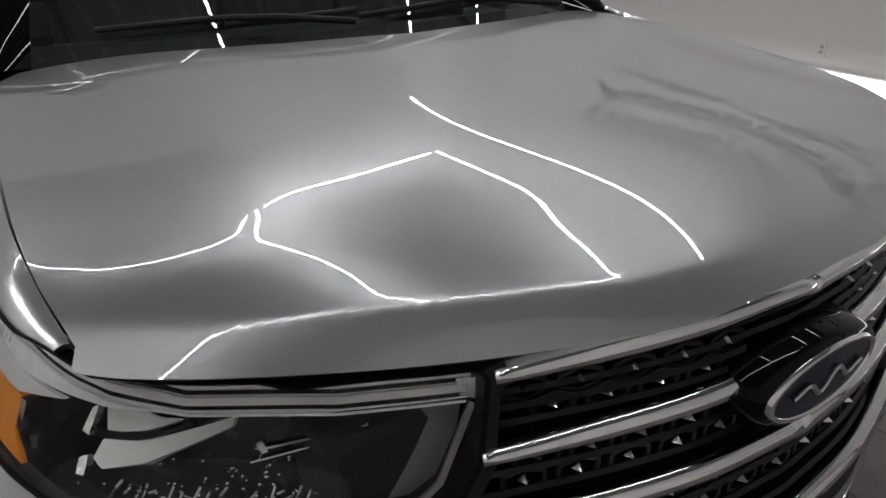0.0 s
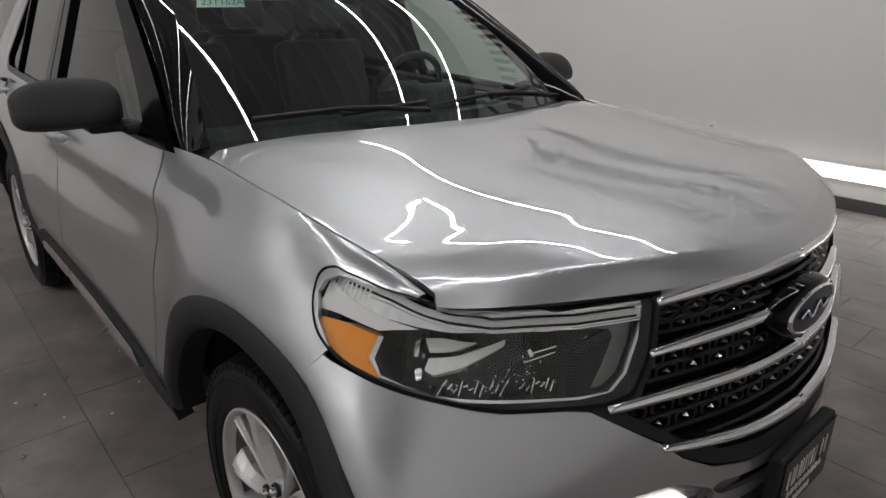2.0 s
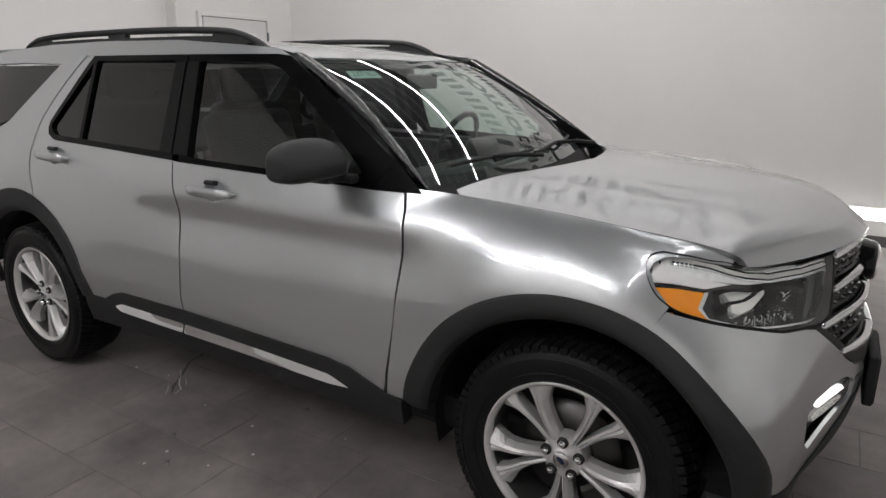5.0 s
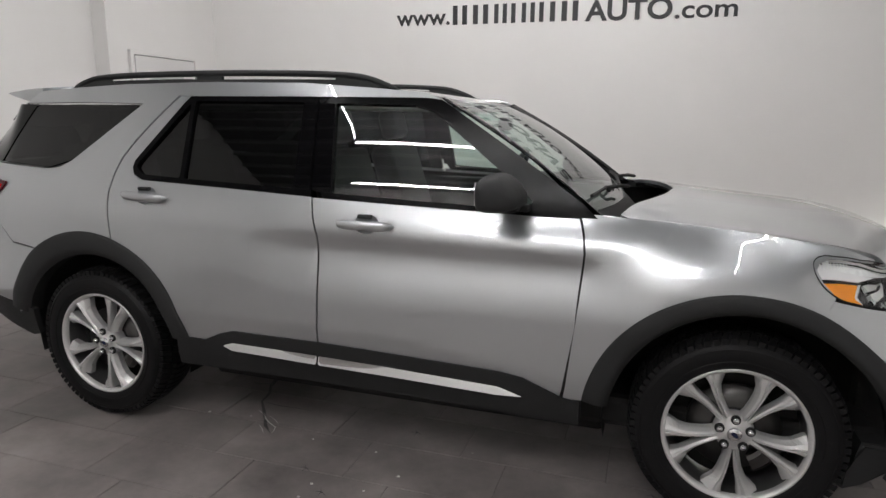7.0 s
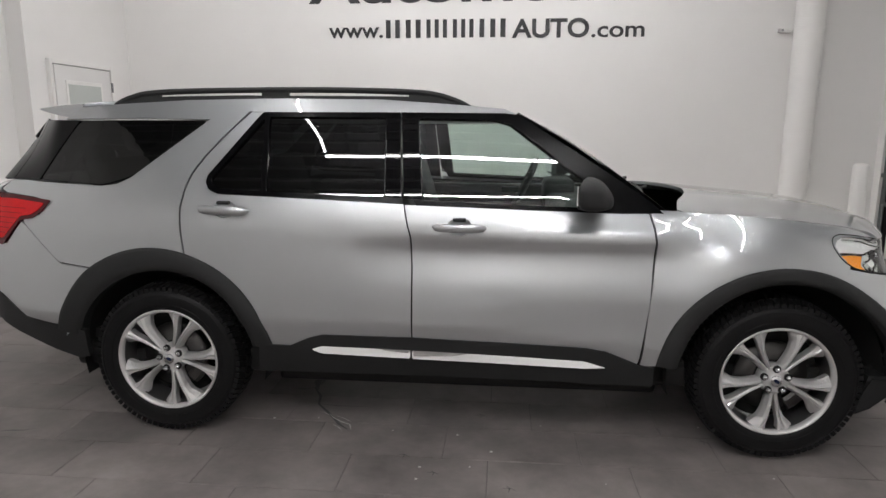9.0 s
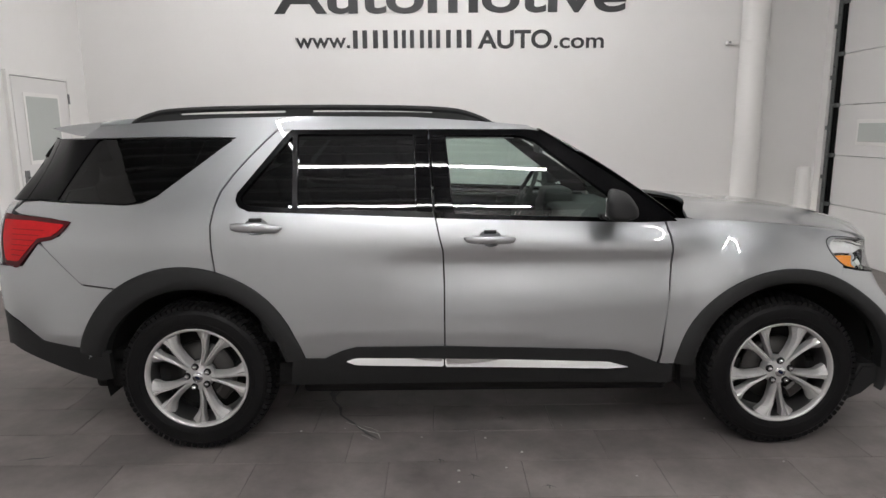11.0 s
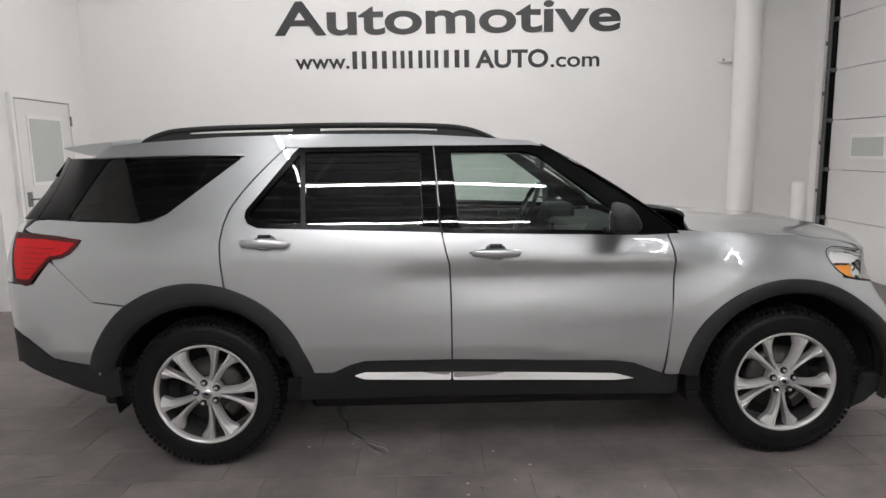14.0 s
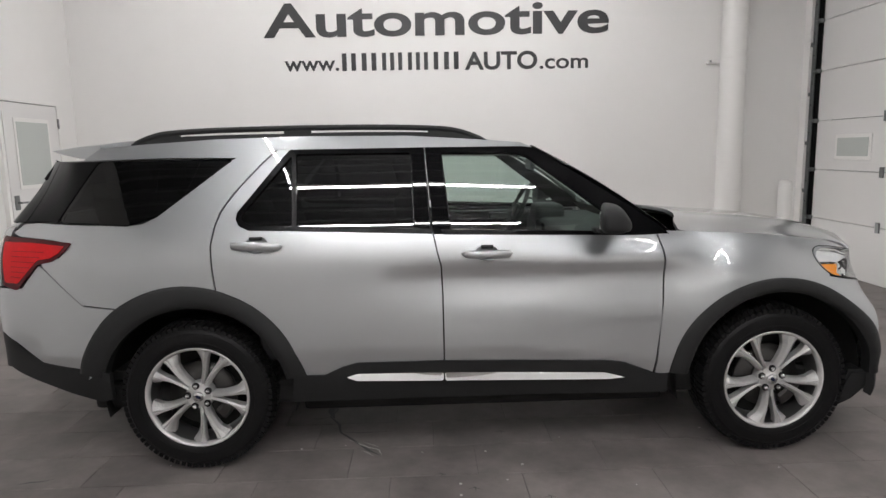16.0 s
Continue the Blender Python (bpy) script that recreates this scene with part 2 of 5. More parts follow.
def panel(name, outline, surf, material, parent=None, label="", step=0.035, holes=(), depth=0.012, lift=0.0, sides=(1,), step_in=None):
    """A sheet cut to an outline in a surface's own two coordinates, with its edges turned in by depth. sides: 1 as given, -1 mirrored in y."""
    from mathutils.geometry import delaunay_2d_cdt
    loops = [resample(outline, step)] + [resample(h, step) for h in holes]
    pts, edges = [], []
    for l in loops:
        b = len(pts)
        pts += [tuple(p) for p in l]
        edges += [(b + k, b + (k + 1) % len(l)) for k in range(len(l))]
    lo, hi = loops[0].min(0), loops[0].max(0)
    s = step_in or step
    gx, gy = np.meshgrid(np.arange(lo[0] + s / 2, hi[0], s), np.arange(lo[1] + s / 2, hi[1], s))
    grid = np.c_[gx.ravel(), gy.ravel()]
    if len(grid):
        ok = inside(grid, loops[0])
        for h in loops[1:]:
            ok &= ~inside(grid, h)
        allb = np.vstack(loops)
        grid = grid[ok]
        if len(grid):
            far = np.array([np.min(np.sum((allb - g) ** 2, axis=1)) for g in grid]) > (0.45 * s) ** 2
            grid = grid[far]
        pts += [tuple(p) for p in grid]
    vs, _, fs, _, _, _ = delaunay_2d_cdt([Vector(p) for p in pts], edges, [], 0, 1e-7)
    uv = np.array([tuple(v) for v in vs])
    tri = np.array([tuple(f) for f in fs if len(f) == 3])
    cen = uv[tri].mean(1)
    ok = inside(cen, loops[0])
    for h in loops[1:]:
        ok &= ~inside(cen, h)
    tri = tri[ok]
    e = 0.003 if surf is bonnet else 0.002
    P = surf(uv[:, 0], uv[:, 1])
    du = surf(uv[:, 0] + e, uv[:, 1]) - surf(uv[:, 0] - e, uv[:, 1])
    dv = surf(uv[:, 0], uv[:, 1] + e) - surf(uv[:, 0], uv[:, 1] - e)
    N = np.cross(du, dv) * (-1 if surf in INWARD else 1)
    N /= np.linalg.norm(N, axis=1)[:, None] + 1e-12
    fn = np.cross(P[tri[:, 1]] - P[tri[:, 0]], P[tri[:, 2]] - P[tri[:, 0]])
    flip = np.sum(fn * N[tri[:, 0]], axis=1) < 0
    tri[flip] = tri[flip][:, ::-1]
    P = P + N * lift
    # rim
    count = {}
    for f in tri:
        for a, b in ((f[0], f[1]), (f[1], f[2]), (f[2], f[0])):
            count[(a, b)] = count.get((a, b), 0) + 1
    rim = [(a, b) for (a, b) in count if (b, a) not in count]
    V, NN, F = [P], [N], [tri]
    if depth:
        nb = len(P)
        ex_v, ex_n, ex_f = [], [], []
        for a, b in rim:
            side = np.cross(P[b] - P[a], N[a])
            side /= np.linalg.norm(side) + 1e-12
            k = nb + len(ex_v)
            ex_v += [P[a], P[b], P[b] - N[b] * depth, P[a] - N[a] * depth]
            ex_n += [side] * 4
            ex_f += [(k + 1, k, k + 3), (k + 1, k + 3, k + 2)]
        V.append(np.array(ex_v))
        NN.append(np.array(ex_n))
        F.append(np.array(ex_f))
    V, NN, F = np.vstack(V), np.vstack(NN), np.vstack(F)
    obs = []
    if len(sides) == 2 and sides[0] == "both":
        k = len(V)
        V, NN = np.vstack([V, V * (1, -1, 1)]), np.vstack([NN, NN * (1, -1, 1)])
        F = np.vstack([F, F[:, ::-1] + k])
        return put(name, V, F, material, parent, label, NN)
    for sgn in sides:
        if sgn == 1:
            obs.append(put(name, V, F, material, parent, label, NN))
        else:
            obs.append(put(name, V * (1, -1, 1), F[:, ::-1], material, parent, label, NN * (1, -1, 1)))
    return obs[0] if len(obs) == 1 else obs


BOTH = ("both", 1)


def smooth01(t):
    t = np.clip(t, 0, 1)
    return t * t * (3 - 2 * t)


# ---- car body surface: u runs along the plan outline from the nose's middle to the tail's, v runs up ----
PLAN = cat([(2.255, 0), (2.235, -.2), (2.175, -.42), (2.09, -.62), (1.99, -.79), (1.88, -.885), (1.70, -.935), (1.5, -.958), (1.2, -.972),
            (0.6, -.98), (-1.5, -.985), (-2.0, -.97), (-2.25, -.935), (-2.47, -.875), (-2.585, -.76), (-2.65, -.55), (-2.69, 0)], 24)
ARC = np.r_[0, np.cumsum(np.linalg.norm(np.diff(PLAN, axis=0), axis=1))]
_t = np.gradient(PLAN, axis=0)
_t /= np.linalg.norm(_t, axis=1)[:, None]
NRM = np.c_[-_t[:, 1], _t[:, 0]]
if NRM[len(NRM) // 2, 1] > 0:
    NRM = -NRM
NRM[0], NRM[-1] = (1, 0), (-1, 0)


def U(x):
    """Arc length at which the plan outline has this x."""
    return np.interp(-np.asarray(x, float), -PLAN[:, 0], ARC)


_sz = np.array([.20, .28, .36, .45, .50, .56, .632, .645, .68, .74, .80, .88, .94, .98, 1.03, 1.07, 1.10, 1.14, 1.18, 1.23, 1.30, 1.55, 1.72])
_ss = np.array([.5, .45, .38, .24, .17, .13, .10, -.09, -.085, -.07, -.06, -.06, -.06, -.06, -.06, -.08, -.14, -.26, -.32, -.36, -.37, -.37, -.45])
# a hollow under the shoulder line that is deepest on the front door
_hz = np.linspace(.2, 1.72, 600)
_hs = .48 * np.exp(-((_hz - 1.035) / .04) ** 2) - .215 * np.exp(-((_hz - .90) / .09) ** 2)
_hd = np.cumsum(_hs) * (_hz[1] - _hz[0])
_hd -= _hd[-1]
_zz = np.linspace(.2, 1.72, 600)
_dd = np.cumsum(np.interp(_zz, _sz, _ss)) * (_zz[1] - _zz[0])
_dd -= np.interp(0.95, _zz, _dd)
_fz = cat([(.16, -.16), (.24, -.07), (.32, .0), (.40, .03), (.50, .05), (.58, .058), (.64, .055), (.70, .045), (.78, .03), (.86, .015), (.95, 0), (1.03, -.012), (1.1, -.03), (1.3, -.1)], 8)
_rz = cat([(.2, -.12), (.35, -.06), (.5, -.012), (.65, -.006), (.8, .0), (.95, .0), (1.1, -.012), (1.22, -.05), (1.3, -.10), (1.45, -.225), (1.62, -.355), (1.8, -.5)], 8)


# bonnet: a crowned sheet with two soft folds a side that narrow forwards; the lip breaks down along the front edge
BON = [[1.2017, -.0316, -.0598, .0523], [-.042, .0098, -.0028, -.0164], [.0037, .0189, .0008, -.0683], [-.0085, -.0305, -.0004, -.0054],
       [-.0281, -.0058, .0085, .0035]]
_ey = np.linspace(0, .95, 96)
_ee = np.interp(_ey, -PLAN[:200, 1], PLAN[:200, 0]) - .012
LIP = .052
FOLD = np.polyfit([1.1, 1.35, 1.75, 2.04], [.352, .334, .295, .235], 2)


def smoother(t):
    t = np.clip(t, 0, 1)
    return t * t * t * (10 - 15 * t + 6 * t * t)


def ramp(t, soft):
    return .5 * (t + np.sqrt(t * t + soft * soft))


def bonnet_crown(x, y):
    x = np.asarray(x, float)
    ay = np.sqrt(np.asarray(y, float) ** 2 + 1e-8)
    a, b = (x - 1.6) / .5, (ay / .8) ** 2
    z = sum(c * a ** i * b ** j for i, row in enumerate(BON) for j, c in enumerate(row))
    d = np.interp(ay, _ey, _ee) - x
    z = z - .0355 * smoother((d - .04) / .4) * smoother((x - 1.05) / .4) * ramp(ay - .60 + .28 * (x - 1.55), .035)
    w = ay - np.polyval(FOLD, x)
    k = .0185 + .0167 * np.clip(x - 1.3, 0, 1)
    return z - k * smoother((d - .09) / .15) * smoother((x - 1.05) / .3) * (ramp(w, .006) - ramp(w - .12, .06))


def bonnet_lip(x, y):
    ay = np.abs(y)
    edge = np.interp(ay, _ey, _ee)
    miss = 1.055 + .0136 * ay - bonnet_crown(edge, y)
    k = (x - edge + LIP) / LIP
    return bonnet_crown(x, y) + miss * ramp(k, .09) / ramp(1, .09)


def bonnet(x, y):
    x, y = np.asarray(x, float), np.asarray(y, float)
    ay = np.abs(y)
    ye = -np.interp(x, EDGE_X, EDGE_Y)
    miss = hood_edge_z(x) - bonnet_lip(x, ye)
    z = bonnet_lip(x, y) + miss * smoother((ay - .45) / (ye - .45)) * (1 - smoother((x - 1.93) / .07))
    return np.c_[x, y, z]


_he = cat([(1.0, 1.1857), (1.2, 1.1808), (1.4, 1.168), (1.5, 1.1592), (1.6, 1.149), (1.7, 1.1378), (1.8, 1.1252), (1.85, 1.1165), (1.9, 1.1045),
           (1.925, 1.0945), (1.95, 1.081), (1.98, 1.066)], 8)
HE_X, HE_Z = _he[:, 0], _he[:, 1]
_ed = cat([(1.0, -.84), (1.07, -.842), (1.3, -.852), (1.5, -.848), (1.7, -.842), (1.85, -.826), (1.94, -.806), (2.0, -.79)], 8)
EDGE_X, EDGE_Y = _ed[:, 0], _ed[:, 1]


def hood_edge_z(x):
    return np.interp(np.asarray(x, float), HE_X, HE_Z)


# the bumper's corner stands out below the lamp
_eu = cat([(.3, .0), (.45, .004), (.58, .022), (.70, .055), (.80, .09), (.88, .112), (.94, .112), (1.0, .094), (1.08, .064), (1.18, .038), (1.38, .012), (1.6, 0), (1.8, 0)], 6)
EU, EE = _eu[:, 0], _eu[:, 1]


def corner_out(u, v):
    return np.interp(u, EU, EE) * smooth01((1.02 - v) / .34)


def body(u, v):
    u, v = np.asarray(u, float), np.asarray(v, float)
    x, y = np.interp(u, ARC, PLAN[:, 0]), np.interp(u, ARC, PLAN[:, 1])
    nx, ny = np.interp(u, ARC, NRM[:, 0]), np.interp(u, ARC, NRM[:, 1])
    k = np.hypot(nx, ny)
    nx, ny = nx / k, ny / k
    # the lower crease drops towards the front wheel
    low = v + .085 * smooth01(x / .9) * smooth01((.95 - v) / .25)
    d = np.interp(low, _zz, _dd) - 0.05 * smooth01((x + .3) / 1.2) * smooth01((v - 1.0) / .185)
    hollow = smooth01((x + .75) / .9) * (1 - smooth01((x - .95) / .35))
    d = d + np.interp(v, _hz, _hd) * hollow
    z = v.copy()
    # front wing shoulder rolls over to the bonnet
    w = smooth01((x - .86) / .34)
    t = np.clip((v - .95) / .25, 0, 1) * math.pi / 2
    a = np.clip((np.interp(x, EDGE_X, EDGE_Y) - .004 - y) / np.maximum(.3, -ny), .01, .2)
    h = hood_edge_z(x)
    flat = .48 * (1 - smooth01((x - 1.58) / .25))
    k = np.clip((v - .95) / .25, 0, 1)
    roll_y, roll_z = (1 - np.cos(t)) * (1 - flat) + k * flat, np.sin(t) * (1 - flat) + k * flat
    df = np.where(v > .95, -a * roll_y, np.interp(low, _zz, _dd) + np.interp(np.minimum(v, .95), _hz, _hd - np.interp(.95, _hz, _hd)) * hollow)
    zf = np.where(v > .95, .95 + (h - .95) * roll_z, v)
    d, z = d * (1 - w) + df * w, z * (1 - w) + zf * w
    # the wing swells out over the wheel arch
    r = np.hypot(x - 1.51, v - .40)
    swell = .037 * smooth01((x - .98) / .3) * (1 - smooth01((x - 1.93) / .12)) * smooth01((v - .3) / .15)
    d = d + swell * (1 - smooth01((r - .555) / np.interp(x, [1.45, 1.8], [.25, .11])))
    # nose
    w = 1 - smooth01((u - .55) / .5)
    vn = np.where(v > 1.06, 1.06 + (v - 1.06) * .12, v)
    d, z = d * (1 - w) + np.interp(vn, _fz[:, 0], _fz[:, 1]) * w, z * (1 - w) + vn * w
    # the front valance hardly tucks under at the corner
    d = d + .075 * smooth01((x - 1.72) / .16) * smooth01((.47 - v) / .17) * (1 - w)
    # tail
    w = smooth01((-x - 2.1) / .38)
    d = d * (1 - w) + np.interp(v, _rz[:, 0], _rz[:, 1]) * w + corner_out(u, v)
    return np.c_[x + nx * d, y + ny * d, z]


_lowx = PLAN[:, 0] + NRM[:, 0] * np.interp(ARC, EU, EE)


def UL(x):
    """Arc length at which the lower outline has this x."""
    x = np.asarray(x, float)
    return np.where(x > 1.3, np.interp(-x, -_lowx[12:], ARC[12:]), U(x))


def vz(x, z):
    """v of the front wing at height z."""
    h = float(hood_edge_z(x))
    if z <= .95:
        return z
    return .95 + .25 * math.asin(min(1, (z - .95) / (h - .95))) / (math.pi / 2)


def xs(pts):
    """Outline given in x and height along the side."""
    return [(float(U(x)), v) for x, v in pts]


def roof(x, y):
    x, y = np.asarray(x, float), np.asarray(y, float)
    zc = np.interp(x, ROOF_X, ROOF_Z)
    side = np.interp(x, [-2.3, -2.0, -1.75, -1.4, -.9, -.47, 0, .35], [1.63, 1.672, 1.694, 1.714, 1.721, 1.714, 1.680, 1.60])
    side = np.minimum(side, zc - .004)
    return np.c_[x, y, zc - (zc - side) * np.abs(y / .735) ** 2.6]


_r = cat([(-2.32, 1.64), (-2.0, 1.700), (-1.5, 1.733), (-.9, 1.741), (-.4, 1.729), (0, 1.695), (.22, 1.66), (.36, 1.628)], 12)
ROOF_X, ROOF_Z = _r[:, 0], _r[:, 1]


def screen(s, t):
    """Windscreen: s from -1 to 1 across, t from the base to the top."""
    s, t = np.asarray(s, float), np.asarray(t, float)
    xb, zb, yb = 1.01 - .13 * s ** 2, 1.178 + .012 * s ** 2, .83 * s
    xt, zt, yt = .345 - .115 * s ** 2, 1.632 + .004 * s ** 2, .665 * s
    bow = .035 * 4 * t * (1 - t)
    return np.c_[xb + (xt - xb) * t + bow * .5, yb + (yt - yb) * t, zb + (zt - zb) * t + bow]


INWARD = [body]


# ---- room ----
def wall(name, x0, x1, y0, y1, z0, z1, material=M_WALL):
    ob = part(name, box_bm(x0, x1, y0, y1, z0, z1), material)
    return tagged(ob, "plain white painted showroom wall", "wall", kind="structure")


H = 5.0
wall("wall_north", -6.2, 5.1, 4.5, 4.7, 0, H)
wall("wall_west", -5.02, -4.82, 2.6, 4.5, 0, H)
wall("wall_west_front", -5.4, -5.02, -6.9, 2.8, 0, H)
# unseen wall, set close to throw light back on the car's side
wall("wall_south", -5.4, 5.1, -6.9, -6.7, 0, H)
GY0, GY1, GZ = 0.9, 4.36, 3.82
EX = 4.75
wall("wall_east", EX, 5.1, GY1, 4.5, 0, H)
wall("wall_east_front", EX, 5.1, -6.7, GY0, 0, H)
wall("wall_east_head", EX, 5.1, GY0, GY1, GZ, H)

bm = box_bm(-5.4, 5.1, -6.9, 4.7, H, H + .15)
deck = len(bm.faces)
for k in range(38):
    box_bm(-5.4, 5.1, -6.6 + k * .3, -6.56 + k * .3, H - .04, H + .01, bm=bm)
bm.faces.ensure_lookup_table()
for f in bm.faces[deck:]:
    f.material_index = 1
ceil = tagged(part("ceiling", bm, M_CEIL), "dark metal deck ceiling with paler ribs", "ceiling", kind="structure")
ceil.data.materials.append(M_RIB)

bm = box_bm(-4.79, 4.73, 4.488, 4.499, 0, .1)
tagged(part("baseboard", bm, M_BASE), "dark grey vinyl baseboard", "baseboard", kind="structure")
bm = box_bm(-4.82, -4.808, 4.05, 4.485, 0, .1)
box_bm(-4.82, -4.808, 2.61, 2.85, 0, .1, bm=bm)
tagged(part("baseboard_west", bm, M_BASE), "dark grey vinyl baseboard", "baseboard", kind="structure")

# light strip low on the back wall
def wall_strip(length, m):
    t = root("wall_light", label="long lit LED strip low on the white wall", category="wall light")
    part("diffuser", box_bm(-length, length, -.03, .0, -.045, .055, .008), M_STRIP, t, "glowing white diffuser")
    part("housing", box_bm(-length - .02, length + .02, -.012, .009, -.06, .07), M_WHITE, t)
    t.matrix_world = m


wall_strip(4.3, pose(0, 4.49, .3))


# LED lines hung on wires under the ceiling
def led(a, b, material, w=.026):
    t = root("ceiling_light", (a[0] + b[0]) / 2, (a[1] + b[1]) / 2, LEDZ, label="long slim lit LED line hung under the dark ceiling",
             category="ceiling light", group="ceiling light lines")
    lx, ly = abs(b[0] - a[0]) / 2 + w / 2, abs(b[1] - a[1]) / 2 + w / 2
    part("diffuser", box_bm(-lx, lx, -ly, ly, -.006, .006), material, t)
    part("housing", box_bm(-lx + .004, lx - .004, -ly + .004, ly - .004, .0061, .03), M_WHITE, t)
    for sx in (-1, 1):
        px, py = (sx * (lx - .05), 0) if lx > ly else (0, sx * (ly - .05))
        part("hanging_wire", box_bm(px - .002, px + .002, py - .002, py + .002, .03, H - LEDZ), M_STEEL, t, "thin steel hanging wire")
    return t


LEDZ = 4.20
LX0, LX1 = -1.9, 1.6
for y, e, m_ in ((-4.4, LX1, M_TUBE), (-.1, 2.4, M_TUBE_DIM), (2.0, 2.4, M_TUBE_DIM)):
    led((LX0, y), (e, y), m_)
led((LX0, -4.3), (LX0, -.2), M_TUBE_DIM)
led((LX0, 0), (LX0, 1.9), M_TUBE)
led((-2.2, -5.3), (LX1, -5.3), M_TUBE)
# stretch west of x -2.4 is added to brighten the left wall
led((-4.2, 3.1), (2.4, 3.1), M_TUBE_DIM)
# stretch south of y -.6 is added to light the nose and side
led((2.5, -4.4), (2.5, 2.0), M_TUBE_DIM)


def lettering(name, text, size, x, z, width, label, font_bold=0.0):
    cu = bpy.data.curves.new(name, "FONT")
    cu.body, cu.size, cu.extrude = text, size, .003
    cu.align_x, cu.offset = "LEFT", font_bold
    tmp = bpy.data.objects.new("tmp", cu)
    scene.collection.objects.link(tmp)
    bpy.context.view_layer.update()
    me = bpy.data.meshes.new_from_object(tmp.evaluated_get(bpy.context.evaluated_depsgraph_get()))
    bpy.data.objects.remove(tmp)
    co = np.array([v.co for v in me.vertices])
    lo, hi = co.min(0), co.max(0)
    co[:, 0] = (co[:, 0] - lo[0]) / (hi[0] - lo[0]) * width
    # one part for each letter: joined faces first, then what stands over one another (the dot of an i)
    home = np.arange(len(co))
    faces = [list(p.vertices) for p in me.polygons]
    moved = True
    while moved:
        old = home.copy()
        for f in faces:
            home[f] = home[f].min()
        moved = bool((old != home).any())
    spans = []
    for h in np.unique(home):
        xx = co[home == h, 0]
        spans.append([xx.min(), xx.max(), {int(h)}])
    spans.sort(key=lambda s: s[0])
    letters = []
    for s in spans:
        last = letters[-1] if letters else None
        if last and min(last[1], s[1]) - s[0] > .5 * min(last[1] - last[0], s[1] - s[0]):
            last[1] = max(last[1], s[1])
            last[2] |= s[2]
        else:
            letters.append(s)
    t = root(name, x, 4.494, z, label=label, category="wall lettering")
    for s in letters:
        ids = [i for i in range(len(co)) if int(home[i]) in s[2]]
        at = {i: k for k, i in enumerate(ids)}
        put("letter", [(co[i, 0], -co[i, 2], co[i, 1]) for i in ids], [[at[i] for i in f] for f in faces if f[0] in at], M_LETTER, t, smooth=False)
    bpy.data.meshes.remove(me)
    return t


def bars(name, x, z, h, widths, gap, label):
    t = root(name, x, 4.4995, z, label=label, category="wall lettering")
    x = 0
    for w, strokes in widths:
        sw = w / (2 * strokes - 1)
        for k in range(strokes):
            part("bar", box_bm(x + 2 * k * sw, x + (2 * k + 1) * sw, -.006, 0, 0, h), M_LETTER, t)
        x += w + gap
    return t


lettering("wall_word", "Automotive", .58, -2.325, 3.12, 4.47, "large black vinyl word on the white wall", .012)
lettering("web_word_start", "www.", .27, -2.075, 2.69, .70, "small black vinyl letters on the white wall", .004)
lettering("web_word", "AUTO", .31, .26, 2.675, .95, "black vinyl capitals on the white wall", .008)
lettering("web_word_end", ".com", .27, 1.24, 2.67, .64, "small black vinyl letters on the white wall", .004)
bars("web_bars", -1.335, 2.68, .222, [(.18, 2), (.19, 2), (.26, 3), (.26, 3), (.06, 1), (.19, 2)], .075, "black vinyl bars on the white wall")
bars("name_bars", -2.2, 3.68, .43, [(.5, 2), (.52, 2), (.66, 3), (.66, 3), (.13, 1), (.5, 2)], .12, "large black vinyl bars on the white wall")


# ---- the car ----
car = root("car", 0, 0, 0, label="silver mid-size SUV with black wheel arch cladding and alloy wheels", category="car")
SIDES = (1, -1)

# bonnet
front = [(float(a), float(b)) for a, b in zip(PLAN[:, 0] - .012, PLAN[:, 1]) if a > 1.955]
edge_side = [(x, float(np.interp(x, EDGE_X, EDGE_Y))) for x in (1.94, 1.9, 1.85, 1.78, 1.7, 1.6, 1.5, 1.4, 1.3, 1.2, 1.07)]
back = [tuple(p) for p in cat([(1.035, -.80), (1.085, -.60), (1.15, -.44), (1.208, -.25), (1.245, 0)], 4)]
half = front + edge_side + back
outline = half + [(x, -y) for x, y in reversed(half[1:-1])]
panel("bonnet", outline, bonnet, M_PAINT, car, "silver sculpted bonnet", step=.009, depth=.02)

hb = cat([(1.055, -.80), (1.103, -.60), (1.168, -.44), (1.226, -.25), (1.262, 0), (1.226, .25), (1.168, .44), (1.103, .60), (1.055, .80)], 6)
part("bonnet_seal", tube([(x, y, float(bonnet(np.array([x]), np.array([y]))[0][2]) - .026) for x, y in hb], .013, 8), M_SEAL, car, "black rubber seal under the bonnet's rear edge", smooth=True)


def arch_pts(cx, r, a0, a1, n=28, cz=.40):
    return [(float(UL(cx + r * math.cos(a))), cz + r * math.sin(a)) for a in np.linspace(radians(a0), radians(a1), n)]


# wings: front wing outline runs up the door gap, along the bonnet edge, down the lamp and over the arch
fw = xs([(.862, .46), (.872, .52), (.908, .888), (.921, 1.05), (.912, 1.12), (.893, 1.19), (.93, 1.2)])
fw += [(float(U(x)), 1.2) for x in np.linspace(1.0, 1.948, 26)]
fw += [(float(U(1.935)), vz(1.935, 1.074)), (float(U(1.90)), vz(1.90, 1.080)), (float(U(1.84)), vz(1.84, 1.087)), (float(U(1.77)), vz(1.77, 1.090)), (float(U(1.735)), vz(1.735, 1.076)), (float(U(1.725)), 1.045),
       (float(U(1.745)), 1.0), (float(U(1.784)), .96), (float(U(1.715)), .868)]
fw += [p for p in arch_pts(1.51, .53, 62, 172)]
